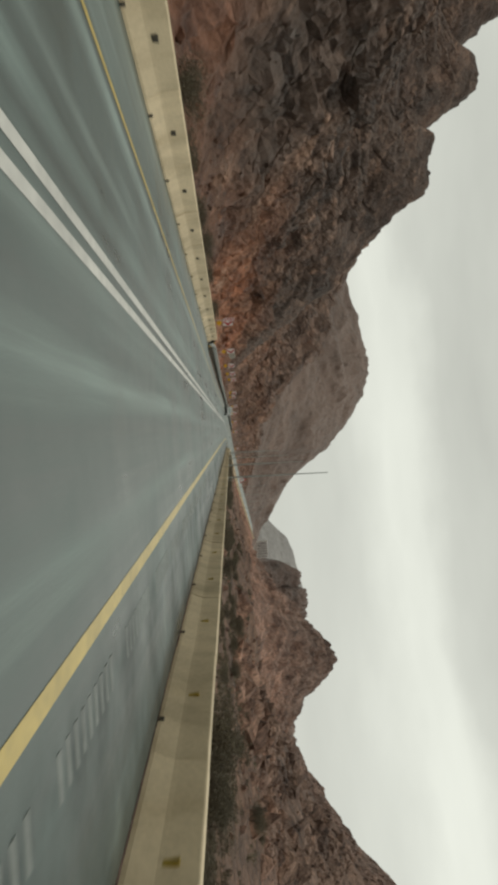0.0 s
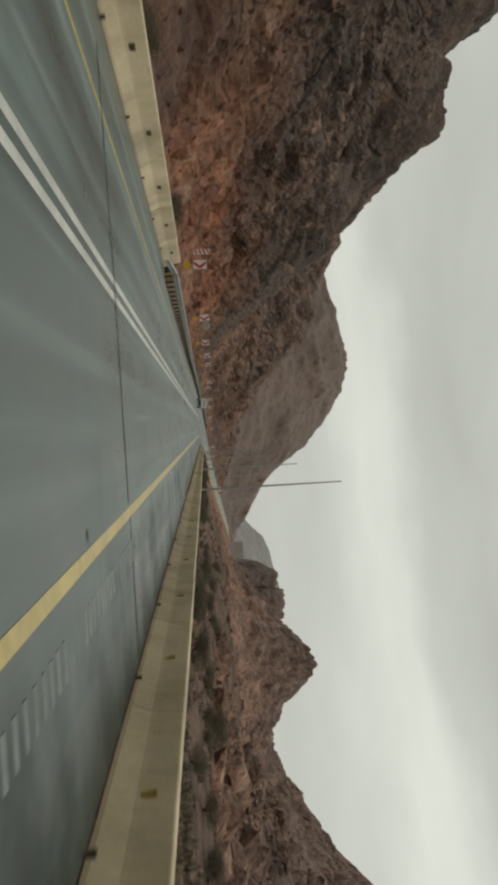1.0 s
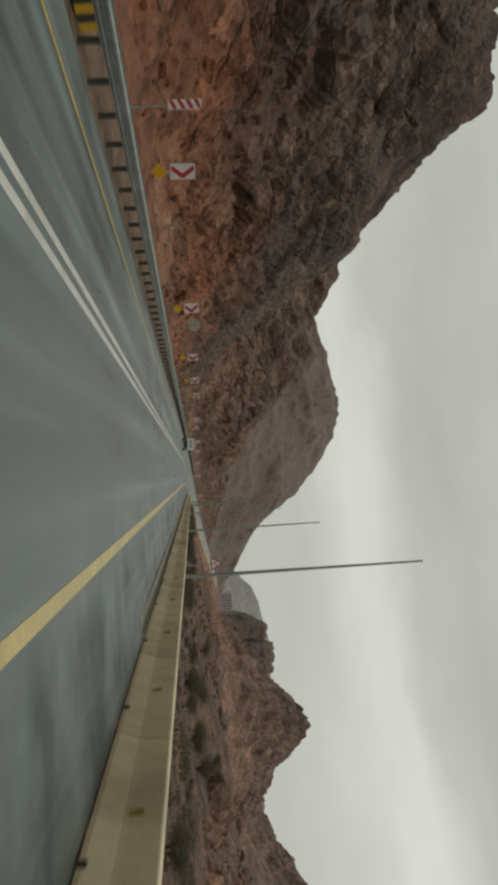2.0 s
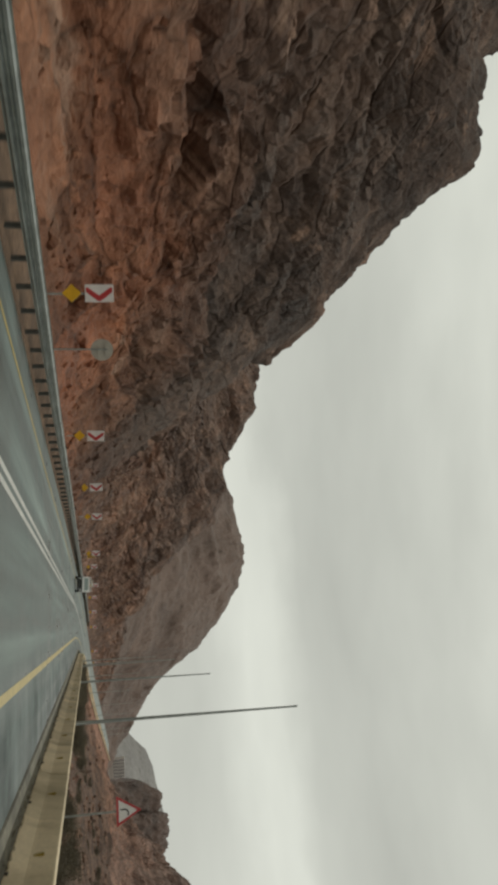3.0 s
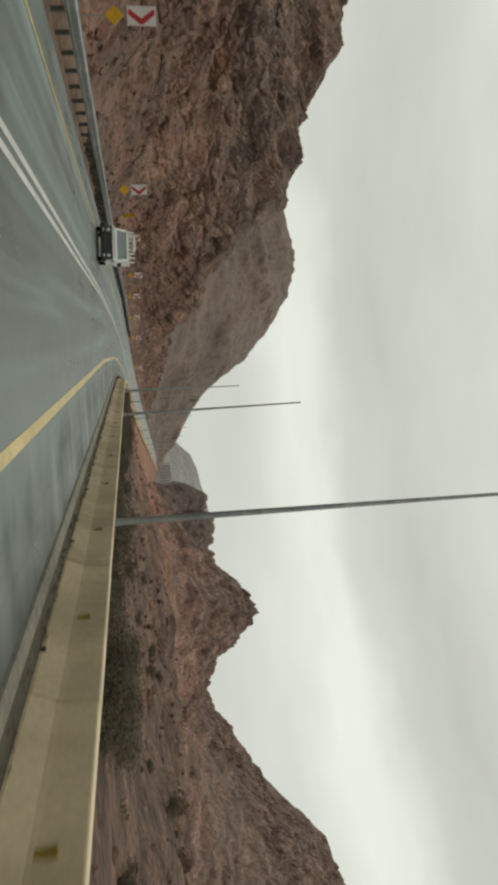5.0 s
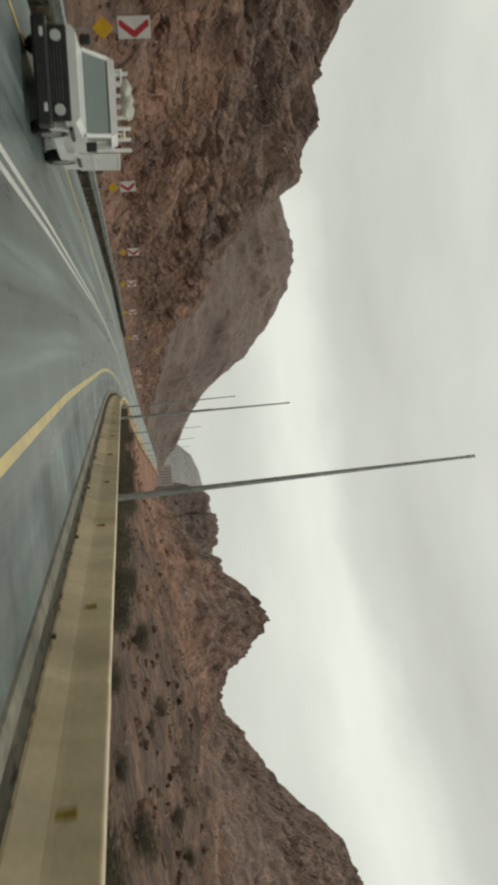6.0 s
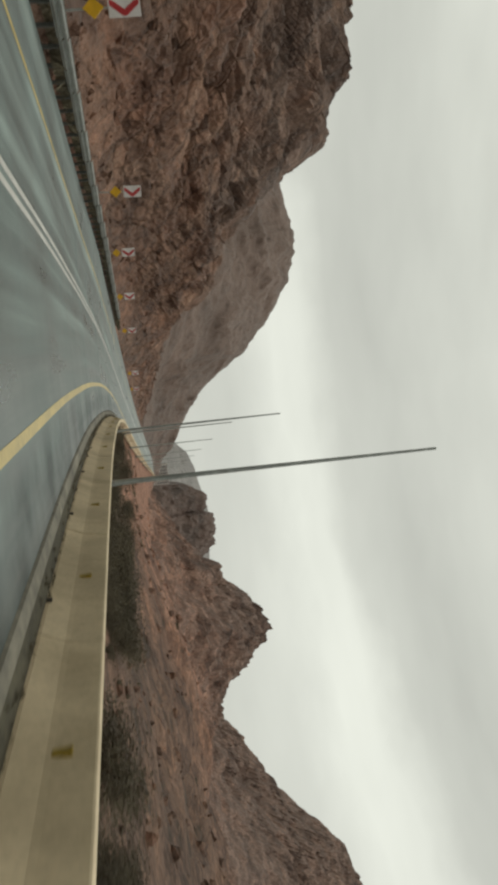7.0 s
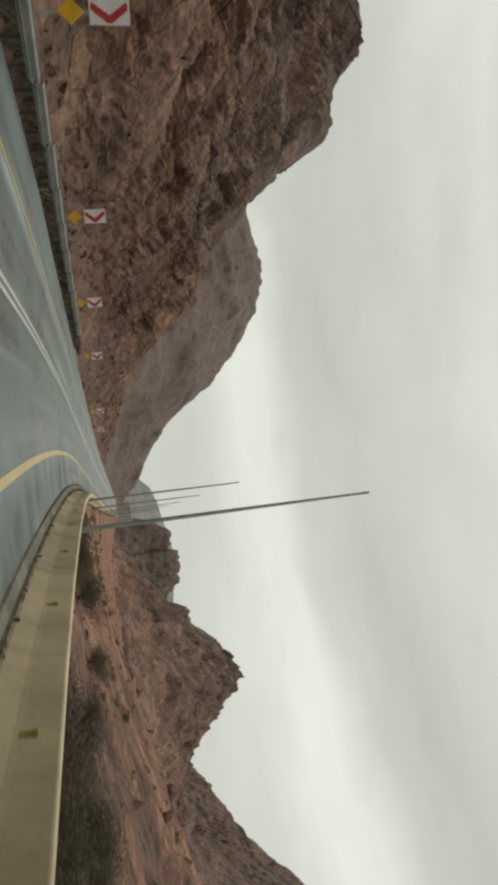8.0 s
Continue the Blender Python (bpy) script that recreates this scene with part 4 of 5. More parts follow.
# ---- gravel bank behind the guard rail ----
GRAVEL = plain("ochre_gravel", (0.20, 0.122, 0.073), 0.9, 0, 0.55, 5.0, 0.04)
gravel_bank = ribbon("gravel_bank", GRAVEL, 60, 168, [(-5.84, -0.05), (-5.9, 0.01), (-6.3, 0.05), (-6.8, 0.12), (-7.5, 0.17), (-8.2, 0.2), (-8.9, 0.2), (-9.6, -0.2)], 0.8, sink=0.1)
for v in gravel_bank.data.vertices:
    if v.co.x < -6.0:
        v.co.z += 0.1 * noise.fractal(v.co * 0.9, 0.8, 2.0, 4) + 0.03 * noise.noise(v.co * 3.0)
tagged(gravel_bank, "low ochre gravel bank behind the guard rail", "bank", kind="structure")


# ---- guard rail ----
def w_beam(length):
    bm = bmesh.new()
    face = [(0.0, 0.0), (0.0, 0.025), (0.075, 0.055), (0.075, 0.095), (0.015, 0.13), (0.015, 0.16), (0.075, 0.195), (0.075, 0.235), (0.0, 0.265), (0.0, 0.29)]
    rows = []
    for y in (-length / 2, length / 2):
        rows.append([bm.verts.new((x, y, z)) for x, z in face] + [bm.verts.new((x - 0.008, y, z)) for x, z in face[::-1]])
    a, b = rows
    for i in range(len(a)):
        j = (i + 1) % len(a)
        bm.faces.new((a[i], a[j], b[j], b[i]))
    bm.faces.new(a[::-1])
    bm.faces.new(b)
    bmesh.ops.recalc_face_normals(bm, faces=bm.faces)
    return bm


def guard_rail():
    rail = empty("guard_rail", Matrix.Identity(4), "galvanised steel guard rail on close-set posts", "guard rail")
    beam_mesh = link_mesh("beam", w_beam(4.02), GALVANISED)
    bm = bmesh.new()
    prism(bm, [(-0.05, -0.3), (0.05, -0.3), (0.05, 0.56), (0.04, 0.575), (-0.04, 0.575), (-0.05, 0.56)], -0.032, 0.032)
    post_mesh = link_mesh("post", bm, POST_STEEL)
    s, n = 61.2, 0
    while s < 262:
        m = at_road(s, -6.12, 0.0)
        ob = post_mesh if n == 0 else new("post", post_mesh.data)
        ob.parent = rail
        ob.matrix_basis = m @ pose(0, 0, 0, random.uniform(-1, 1), random.uniform(-1, 1), 0)
        s, n = s + 1.333, n + 1
    s, n = 62.5, 0
    while s < 262:
        ob = beam_mesh if n == 0 else new("beam", beam_mesh.data)
        ob.parent = rail
        ob.matrix_basis = at_road(s, -6.06, 0.335) @ pose(0, 0, random.uniform(-0.006, 0.006))
        s, n = s + 4.0, n + 1
    # bent-down end piece
    bm = w_beam(3.0)
    for v in bm.verts:
        v.co.z -= max(0.0, -v.co.y + 0.2) * 0.12
    ob = part("end_piece", bm, GALVANISED, rail)
    ob.matrix_basis = at_road(59.05, -6.1, 0.33)
    return rail


guard_rail()


def barrier_nose():
    """The painted block at the end of the concrete barrier."""
    thing = empty("barrier_nose", at_road(62.9, -6.6), "yellow and black striped concrete block ending the barrier", "barrier end")
    bm = bmesh.new()
    prism(bm, [(-0.22, 0), (0.22, 0), (0.2, 0.3), (0.1, 0.5), (-0.1, 0.5), (-0.2, 0.3)], -1.2, 1.2)
    part("block", bm, SIGN_BLACK, thing)
    for i in range(5):
        bm = bmesh.new()
        y = -1.05 + i * 0.5
        prism(bm, [(-0.225, 0.01), (0.224, 0.01), (0.205, 0.302), (0.104, 0.505), (-0.104, 0.505), (-0.205, 0.302)], y, y + 0.25)
        part("stripe", bm, SIGN_YELLOW, thing)
    return thing


barrier_nose()


# ---- signs ----
def post_part(thing, z0, z1, y=0.045, r=0.032):
    bm = bmesh.new()
    tube(bm, (0, y, z0), (0, y, z1), r, r, 10)
    return part("post", bm, POLE_STEEL, thing)


def chevron_sign():
    """Origin at the middle of the white board, which faces -y."""
    thing = empty("chevron_sign", Matrix.Identity(4), "white chevron board with red arrow above yellow diamond", "road sign", "chevron signs along the bend")
    bm = bmesh.new()
    box(bm, -0.295, 0.295, -0.012, 0.012, -0.45, 0.45, 0.006)
    board = part("board", bm, SIGN_WHITE, thing, "white board")
    bm = bmesh.new()
    prism(bm, [(-0.20, 0.37), (-0.17, 0.415), (-0.04, 0.415), (0.265, 0.05), (0.265, -0.05), (-0.04, -0.415), (-0.17, -0.415), (-0.20, -0.37), (0.085, 0.0)], -0.017, -0.0125)
    part("chevron", bm, SIGN_RED, board, "red chevron arrow")
    bm = bmesh.new()
    prism(bm, [(0, 0.30), (-0.30, 0), (0, -0.30), (0.30, 0)], -0.012, 0.012)
    ob = part("diamond", bm, SIGN_YELLOW, thing, "plain yellow diamond plate")
    ob.matrix_basis = pose(0, 0, -0.86)
    post_part(thing, -3.6, 0.42)
    for z in (-0.25, 0.25):
        bm = bmesh.new()
        box(bm, -0.06, 0.06, 0.012, 0.05, z - 0.02, z + 0.02)
        part("clamp", bm, POST_STEEL, thing)
    return thing


# place of each board: x, y, height
CHEVRONS = [(-10.5, 81.3, 1.65), (-9.7, 102.2, 1.88), (-9.4, 121.4, 1.95), (-9.4, 138.5, 2.15), (-9.5, 156.3, 2.4), (-7.95, 178.6, 2.5),
            (-8.2, 204.8, 2.5), (-6.39, 224.85, 2.89), (-4.91, 242.2, 2.76), (-2.47, 258.7, 2.81), (0.65, 277.8, 3.05), (6.9, 305.4, 3.36), (10.7, 326.0, 3.57)]
sign = chevron_sign()
for i, (x, y, z) in enumerate(CHEVRONS):
    m = pose(x, y, z, random.uniform(-1.5, 1.5), random.uniform(-2, 2), random.uniform(-6, 3))
    if i == 0:
        sign.matrix_basis = m
    else:
        copy_thing(sign, m)


def hazard_panel(x, y, z, high, wide, light, dark, label, turn):
    thing = empty("hazard_marker", pose(x, y, z, 0, 0, turn), label, "road sign")
    bm = bmesh.new()
    box(bm, -wide / 2, wide / 2, -0.01, 0.01, -high / 2, high / 2, 0.004)
    panel = part("panel", bm, light, thing)
    n, pitch = 4, high / 4
    for i in range(n):
        z0 = -high / 2 + pitch * i + pitch * 0.1
        rise = pitch * 0.55
        outline = [(-wide / 2 + 0.01, z0), (wide / 2 - 0.01, min(z0 + rise, high / 2 - 0.01)), (wide / 2 - 0.01, min(z0 + rise + pitch * 0.45, high / 2 - 0.005)), (-wide / 2 + 0.01, z0 + pitch * 0.45)]
        bm = bmesh.new()
        prism(bm, outline, -0.0145, -0.0105)
        part("stripe", bm, dark, panel)
    post_part(thing, -3.4, high / 2 - 0.05)
    return thing


hazard_panel(-9.9, 74.5, 1.75, 0.95, 0.30, SIGN_WHITE, SIGN_RED, "narrow hazard marker striped in red and white", -4)
hazard_panel(-9.0, 196.2, 2.0, 0.98, 0.36, SIGN_YELLOW, SIGN_BLACK, "narrow hazard marker striped in yellow and black", -4)


def round_sign_back(x, y, z):
    thing = empty("round_sign", pose(x, y, z, 0, 0, 4), "grey back of a round traffic sign", "road sign")
    bm = bmesh.new()
    tube(bm, (0, -0.008, 0), (0, 0.012, 0), 0.42, 0.42, 40)
    part("plate", bm, SIGN_BACK, thing)
    for zz in (-0.14, 0.14):
        bm = bmesh.new()
        box(bm, -0.26, 0.26, -0.035, -0.008, zz - 0.022, zz + 0.022, 0.004)
        part("bracket", bm, SIGN_BACK, thing)
    post_part(thing, -3.4, 0.2, -0.06)
    return thing


round_sign_back(-9.6, 107.5, 2.05)


def warning_sign(x, y, z):
    thing = empty("warning_sign", pose(x, y, z, 0, 0, -3), "red-edged white triangle warning sign with bend arrow", "road sign")
    tri = lambda r: [(-r * 0.866, -r * 0.5), (r * 0.866, -r * 0.5), (0, r)]
    bm = bmesh.new()
    prism(bm, tri(0.52), -0.006, 0.01)
    plate = part("plate", bm, SIGN_RED, thing, "red edge")
    bm = bmesh.new()
    prism(bm, tri(0.385), -0.0105, -0.0065)
    part("field", bm, SIGN_WHITE, plate, "white field")
    bm = bmesh.new()
    path = [(-0.05, -0.15), (-0.05, 0.0), (-0.02, 0.07), (0.05, 0.11), (0.13, 0.09)]
    for (a, b), (c, d) in zip(path, path[1:]):
        tube(bm, (a, -0.012, b), (c, -0.012, d), 0.024, 0.024, 8)
    for v in bm.verts:
        v.co.y = -0.0125 + (v.co.y + 0.012) * 0.06
    part("arrow", bm, SIGN_BLACK, plate, "black bend arrow")
    post_part(thing, -2.9, 0.3, 0.05)
    return thing


warning_sign(6.35, 105.2, 2.35)


# ---- lamp posts ----
def lamp_post():
    thing = empty("lamp_post", Matrix.Identity(4), "tall slim grey tapered steel lamp post", "lamp post", "lamp posts behind the barrier")
    bm = bmesh.new()
    tube(bm, (0, 0, -0.4), (0, 0, 0.9), 0.105, 0.10, 14)
    tube(bm, (0, 0, 0.9), (0, 0, 11.2), 0.088, 0.042, 14)
    part("pole", bm, POLE_STEEL, thing)
    bm = bmesh.new()
    tube(bm, (0, 0, 11.18), (0, 0, 11.42), 0.05, 0.046, 12)
    part("head", bm, POLE_STEEL, thing)
    bm = bmesh.new()
    box(bm, -0.2, 0.2, -0.2, 0.2, -0.3, 0.02, 0.01)
    part("base_plate", bm, POST_STEEL, thing)
    return thing


pole = lamp_post()
for i, (s, off) in enumerate([(88.2, 5.0), (118.3, 4.98), (148.5, 4.98), (177.5, 5.0), (206.2, 5.3), (235.4, 5.15), (266.5, 4.7), (296.5, 4.8), (326.5, 5.0), (357, 5.0), (387, 5.0), (417, 5.0), (447, 5.0)]):
    p, a = along(s, off)
    m = pose(p.x, p.y, p.z - 0.1, random.uniform(-0.4, 0.4), random.uniform(-0.5, 0.5), 0)
    if i == 0:
        pole.matrix_basis = m
    else:
        copy_thing(pole, m)


# ---- oncoming pickup ----
def pickup(m):
    thing = empty("pickup_truck", m, "white pickup truck with dark grille and slatted cargo cage", "truck")
    # length along y, front at y = 0 facing -y
    bm = bmesh.new()
    prism(bm, [(-0.86, 0.72), (0.86, 0.72), (0.88, 0.98), (0.78, 1.07), (-0.78, 1.07), (-0.88, 0.98)], 0.06, 1.45)
    for v in bm.verts:
        if v.co.y < 0.5 and v.co.z > 0.95:
            v.co.z -= 0.07
    part("bonnet", bm, CAR_WHITE, thing)
    bm = bmesh.new()
    box(bm, -0.9, 0.9, 0.55, 4.9, 0.36, 0.8, 0.04)
    part("body", bm, CAR_WHITE, thing)
    bm = bmesh.new()
    box(bm, -0.86, 0.86, 0.0, 0.14, 0.42, 0.84, 0.03)
    grille = part("grille", bm, CAR_BLACK, thing, "black grille")
    for i in range(4):
        bm = bmesh.new()
        z = 0.52 + i * 0.06
        box(bm, -0.5, 0.5, -0.015, 0.01, z, z + 0.02, 0.004)
        part("bar", bm, POST_STEEL, grille)
    bm = bmesh.new()
    box(bm, -0.97, 0.97, -0.22, 0.2, 0.22, 0.5, 0.05)
    part("bumper", bm, CAR_BLACK, thing, "black steel bumper")
    for x in (-0.66, 0.66):
        bm = bmesh.new()
        tube(bm, (x, -0.03, 0.64), (x, 0.05, 0.64), 0.1, 0.11, 18)
        part("headlight", bm, LAMP_GLASS, thing)
        bm = bmesh.new()
        box(bm, x - 0.08, x + 0.08, -0.235, -0.2, 0.36, 0.43, 0.01)
        part("fog_lamp", bm, LAMP_GLASS, thing)
    # cab: pillars, roof, glass
    bm = bmesh.new()
    prism(bm, [(-0.80, 1.56), (-0.72, 1.70), (0.72, 1.70), (0.80, 1.56)], 1.72, 2.95)
    part("roof", bm, CAR_WHITE, thing)
    for x in (-1, 1):
        for foot, head, r in (((x * 0.84, 1.36, 1.04), (x * 0.76, 1.78, 1.58), 0.045), ((x * 0.84, 2.9, 0.78), (x * 0.77, 2.9, 1.58), 0.06), ((x * 0.84, 2.15, 0.78), (x * 0.77, 2.15, 1.58), 0.04)):
            bm = bmesh.new()
            tube(bm, foot, head, r, r, 8)
            part("pillar", bm, CAR_WHITE, thing)
    bm = bmesh.new()
    vs = [bm.verts.new(c) for c in ((-0.82, 1.37, 1.04), (0.82, 1.37, 1.04), (0.74, 1.77, 1.57), (-0.74, 1.77, 1.57))]
    f = bm.faces.new(vs)
    bmesh.ops.solidify(bm, geom=[f], thickness=0.012)
    part("windscreen", bm, GLASS, thing)
    for x in (-1, 1):
        bm = bmesh.new()
        box(bm, x * 0.815 - 0.006, x * 0.815 + 0.006, 1.75, 2.85, 1.04, 1.55)
        part("side_window", bm, GLASS, thing)
        bm = bmesh.new()
        box(bm, x * 0.87 - 0.03, x * 0.87 + 0.03, 1.4, 2.9, 0.55, 1.05, 0.02)
        part("door", bm, CAR_WHITE, thing)
        bm = bmesh.new()
        box(bm, x * 1.05 - 0.1, x * 1.05 + 0.1, 1.42, 1.5, 1.04, 1.26, 0.03)
        part("mirror", bm, CAR_BLACK, thing)
    bm = bmesh.new()
    box(bm, -0.75, 0.75, 2.9, 2.95, 0.75, 1.57)
    part("rear_wall", bm, CAR_WHITE, thing)
    bm = bmesh.new()
    box(bm, -0.5, 0.5, 1.3, 2.8, 0.7, 1.0, 0.03)
    part("seats", bm, CAR_BLACK, thing)
    # cargo cage
    for x in (-0.9, 0.9):
        for i in range(9):
            y = 3.1 + i * 0.22
            bm = bmesh.new()
            box(bm, x - 0.025, x + 0.025, y - 0.03, y + 0.03, 0.78, 1.72, 0.006)
            part("slat", bm, CAR_WHITE, thing)
        for z in (1.1, 1.68):
            bm = bmesh.new()
            box(bm, x - 0.02, x + 0.02, 3.02, 4.92, z, z + 0.06, 0.006)
            part("cage_rail", bm, CAR_WHITE, thing)
    # slatted headboard behind the cab, and a bundle on the roof
    for i in range(8):
        x = -0.82 + i * 0.234
        bm = bmesh.new()
        box(bm, x - 0.04, x + 0.04, 3.0, 3.04, 0.8, 2.0, 0.008)
        part("headboard_slat", bm, CAR_WHITE, thing)
    bm = bmesh.new()
    for x, y, z, r in ((-0.3, 2.3, 1.93, 0.17), (-0.1, 2.45, 1.95, 0.2), (0.12, 2.35, 1.92, 0.17), (-0.2, 2.65, 1.93, 0.2), (0.05, 2.65, 1.98, 0.16)):
        ball = bmesh.ops.create_icosphere(bm, subdivisions=2, radius=r)
        for v in ball["verts"]:
            v.co = Vector((x + v.co.x * 1.2, y + v.co.y * 1.2, z + v.co.z * 0.6)) + noise.noise_vector(v.co * 11) * 0.06
    part("roof_load", bm, SIGN_BACK, thing, "pale tied bundle")
    # roof rack
    for x in (-0.6, 0.6):
        bm = bmesh.new()
        tube(bm, (x, 1.9, 1.84), (x, 2.9, 1.84), 0.022, 0.022, 8)
        for y in (1.95, 2.4, 2.85):
            tube(bm, (x, y, 1.69), (x, y, 1.84), 0.016, 0.016, 6)
        part("roof_rack", bm, CAR_WHITE, thing)
    # wheels
    for x in (-0.78, 0.78):
        for y in (0.95, 3.9):
            bm = bmesh.new()
            tube(bm, (x - 0.12, y, 0.38), (x + 0.12, y, 0.38), 0.38, 0.38, 24)
            bmesh.ops.bevel(bm, geom=[e for e in bm.edges if len(e.link_faces) == 2 and e.calc_face_angle(0) > 1.2], offset=0.04, segments=2, affect="EDGES")
            wheel = part("wheel", bm, RUBBER, thing, "black tyre")
            bm = bmesh.new()
            tube(bm, (x - 0.13, y, 0.38), (x + 0.13, y, 0.38), 0.2, 0.2, 16)
            part("rim", bm, GALVANISED, wheel)
            bm = bmesh.new()
            box(bm, x - 0.17, x + 0.17, y - 0.5, y + 0.5, 0.76, 0.84, 0.03)
            part("wheel_arch", bm, CAR_BLACK, thing)
    return thing


truck = pickup(at_road(169.0, -3.98, 0.005) @ pose(0, 0, 0, 0, math.degrees(math.atan(bank(170.4))), 1.0))
truck.scale = (0.9, 0.9, 0.9)


# ---- plants and stones ----
def shrub(name, radius, height, leaves, seed):
    rnd = random.Random(seed)
    thing = empty(name, Matrix.Identity(4), "low dusty olive-green desert shrub", "shrub", "shrubs beside the road")
    bm = bmesh.new()
    tips = []
    for i in range(9):
        a = rnd.uniform(0, 6.283)
        r = radius * rnd.uniform(0.3, 0.8)
        tip = Vector((r * math.cos(a), r * math.sin(a), height * rnd.uniform(0.45, 0.85)))
        mid = Vector((tip.x * 0.4, tip.y * 0.4, tip.z * 0.55))
        tube(bm, (0, 0, -0.1), mid, 0.03, 0.02, 5)
        tube(bm, mid, tip, 0.02, 0.008, 5)
        tips += [tip, mid.lerp(tip, 0.5)]
    part("stem", bm, TWIG, thing)
    verts, faces = [], []
    for i in range(leaves):
        c = rnd.choice(tips) + Vector((rnd.gauss(0, 0.24), rnd.gauss(0, 0.24), rnd.gauss(0, 0.17))) * radius
        c.z = max(0.03, c.z)
        size = rnd.uniform(0.011, 0.027) * (0.6 + radius * 0.4)
        turn = Euler((rnd.uniform(0, 6.3), rnd.uniform(0, 6.3), rnd.uniform(0, 6.3))).to_matrix()
        k = len(verts)
        for x, y in ((-0.35, -1), (0.35, -1), (0.5, 0.2), (0, 1.2), (-0.5, 0.2)):
            verts.append(tuple(c + turn @ Vector((x * size, y * size, 0))))
        faces.append(tuple(range(k, k + 5)))
    me = bpy.data.meshes.new("foliage")
    me.from_pydata(verts, [], faces)
    me.materials.append(LEAF)
    ob = new("foliage", me)
    ob.parent = thing
    return thing


shrubs = [shrub("shrub", 0.9, 0.9, 6000, 3), shrub("shrub", 1.3, 1.1, 9000, 4), shrub("shrub", 0.6, 0.55, 3400, 5)]
used = [False] * 3
rnd = random.Random(11)
spots = []
while len(spots) < 120:
    y = rnd.uniform(0, 200)
    off = 6.5 + rnd.expovariate(1 / 8.0)
    gap = 0.55 + 0.3 * math.sin(y * 0.13) + 0.25 * math.sin(y * 0.37 + off * 0.4)
    if 84 < y < 100 and off < 20:
        gap *= 0.12  # bare red soil
    if off < 36 and rnd.random() < gap:
        p, a = along(y, off)
        spots.append((p.x, p.y, ground_z(p.x, p.y) - 0.04))
# thickets behind the barrier before the bend
for y0, off0, count in ((150, 9.5, 9), (163, 8.0, 9), (178, 9.5, 10), (191, 8.0, 6), (206, 9.0, 10), (214, 7.5, 8), (225, 10, 6), (239, 7.0, 7)):
    for _ in range(count):
        p, a = along(y0 + rnd.gauss(0, 2.4), max(5.8, off0 + rnd.gauss(0, 1.8)))
        spots.append((p.x, p.y, ground_z(p.x, p.y) - 0.04))
for y in (200, 202, 204, 207, 209, 211, 213, 216, 238, 240):
    for near in (5.6, 7.2):
        p, a = along(y + rnd.uniform(-1, 1), near + rnd.uniform(0, 1.2))
        if y < 220 or near < 6:
            spots.append((p.x, p.y, ground_z(p.x, p.y) - 0.04))
for y in (14, 22, 26, 31, 36, 41, 44, 61):
    spots.append((-8.2 - rnd.uniform(0, 1.2), y, 0.2))
for x, y, z in spots:
    i = rnd.choice((0, 0, 1, 2))
    k = rnd.uniform(0.55, 1.1)
    m = pose(x, y, z, 0, 0, rnd.uniform(0, 360))
    if not used[i]:
        used[i] = True
        shrubs[i].matrix_basis = m
    else:
        ob = copy_thing(shrubs[i], m)
        ob.scale = (k, k, k * rnd.uniform(0.8, 1.1))


def stones(name, mat, label, places, category="stones"):
    """Many loose stones in one mesh. places: where, and how large."""
    ico = bmesh.new()
    bmesh.ops.create_icosphere(ico, subdivisions=1, radius=1.0)
    shape = [v.co.copy() for v in ico.verts]
    tri = [tuple(v.index for v in f.verts) for f in ico.faces]
    ico.free()
    verts, faces = [], []
    r = random.Random(7)
    for p, size in places:
        turn = Euler((r.uniform(0, 6.3), r.uniform(0, 6.3), r.uniform(0, 6.3))).to_matrix()
        seed = Vector((r.uniform(0, 99), r.uniform(0, 99), 0))
        stretch = Vector((r.uniform(0.7, 1.3), r.uniform(0.6, 1.1), r.uniform(0.45, 0.9)))
        k = len(verts)
        for c in shape:
            n1 = noise.noise(c * 1.1 + seed)
            d = c * (1 + 0.7 * n1)
            d = Vector((round(d.x * 3) / 3 * 0.5 + d.x * 0.5, round(d.y * 3) / 3 * 0.5 + d.y * 0.5, round(d.z * 3) / 3 * 0.5 + d.z * 0.5))
            verts.append(tuple(p + turn @ Vector((d.x * stretch.x, d.y * stretch.y, d.z * stretch.z)) * size))
        faces += [(a + k, b + k, c + k) for a, b, c in tri]
    me = bpy.data.meshes.new(name)
    me.from_pydata(verts, [], faces)
    me.materials.append(mat)
    return tagged(new(name, me), label, category, kind="stuff")


rnd = random.Random(5)
slope = [v.co for v in near_hill.data.vertices if -15 < v.co.y < 330 and 0.4 < v.co.z < 7]
places = [(rnd.choice(slope).copy(), 0.05 + rnd.expovariate(1 / 0.085)) for _ in range(2600)]
stones("scree_stones", ROCK_NEAR, "loose red-brown stones scattered over the scree", [p for p in places if p[1] < 0.5])
places = []
for _ in range(900):
    y, off = rnd.uniform(0, 320), 6 + rnd.expovariate(1 / 18)
    p, a = along(y, off)
    places.append((Vector((p.x, p.y, ground_z(p.x, p.y))), 0.08 + rnd.expovariate(1 / 0.12)))
stones("field_stones", ROCK_NEAR_RIGHT, "loose red-brown stones lying on desert soil", [p for p in places if p[1] < 0.42])


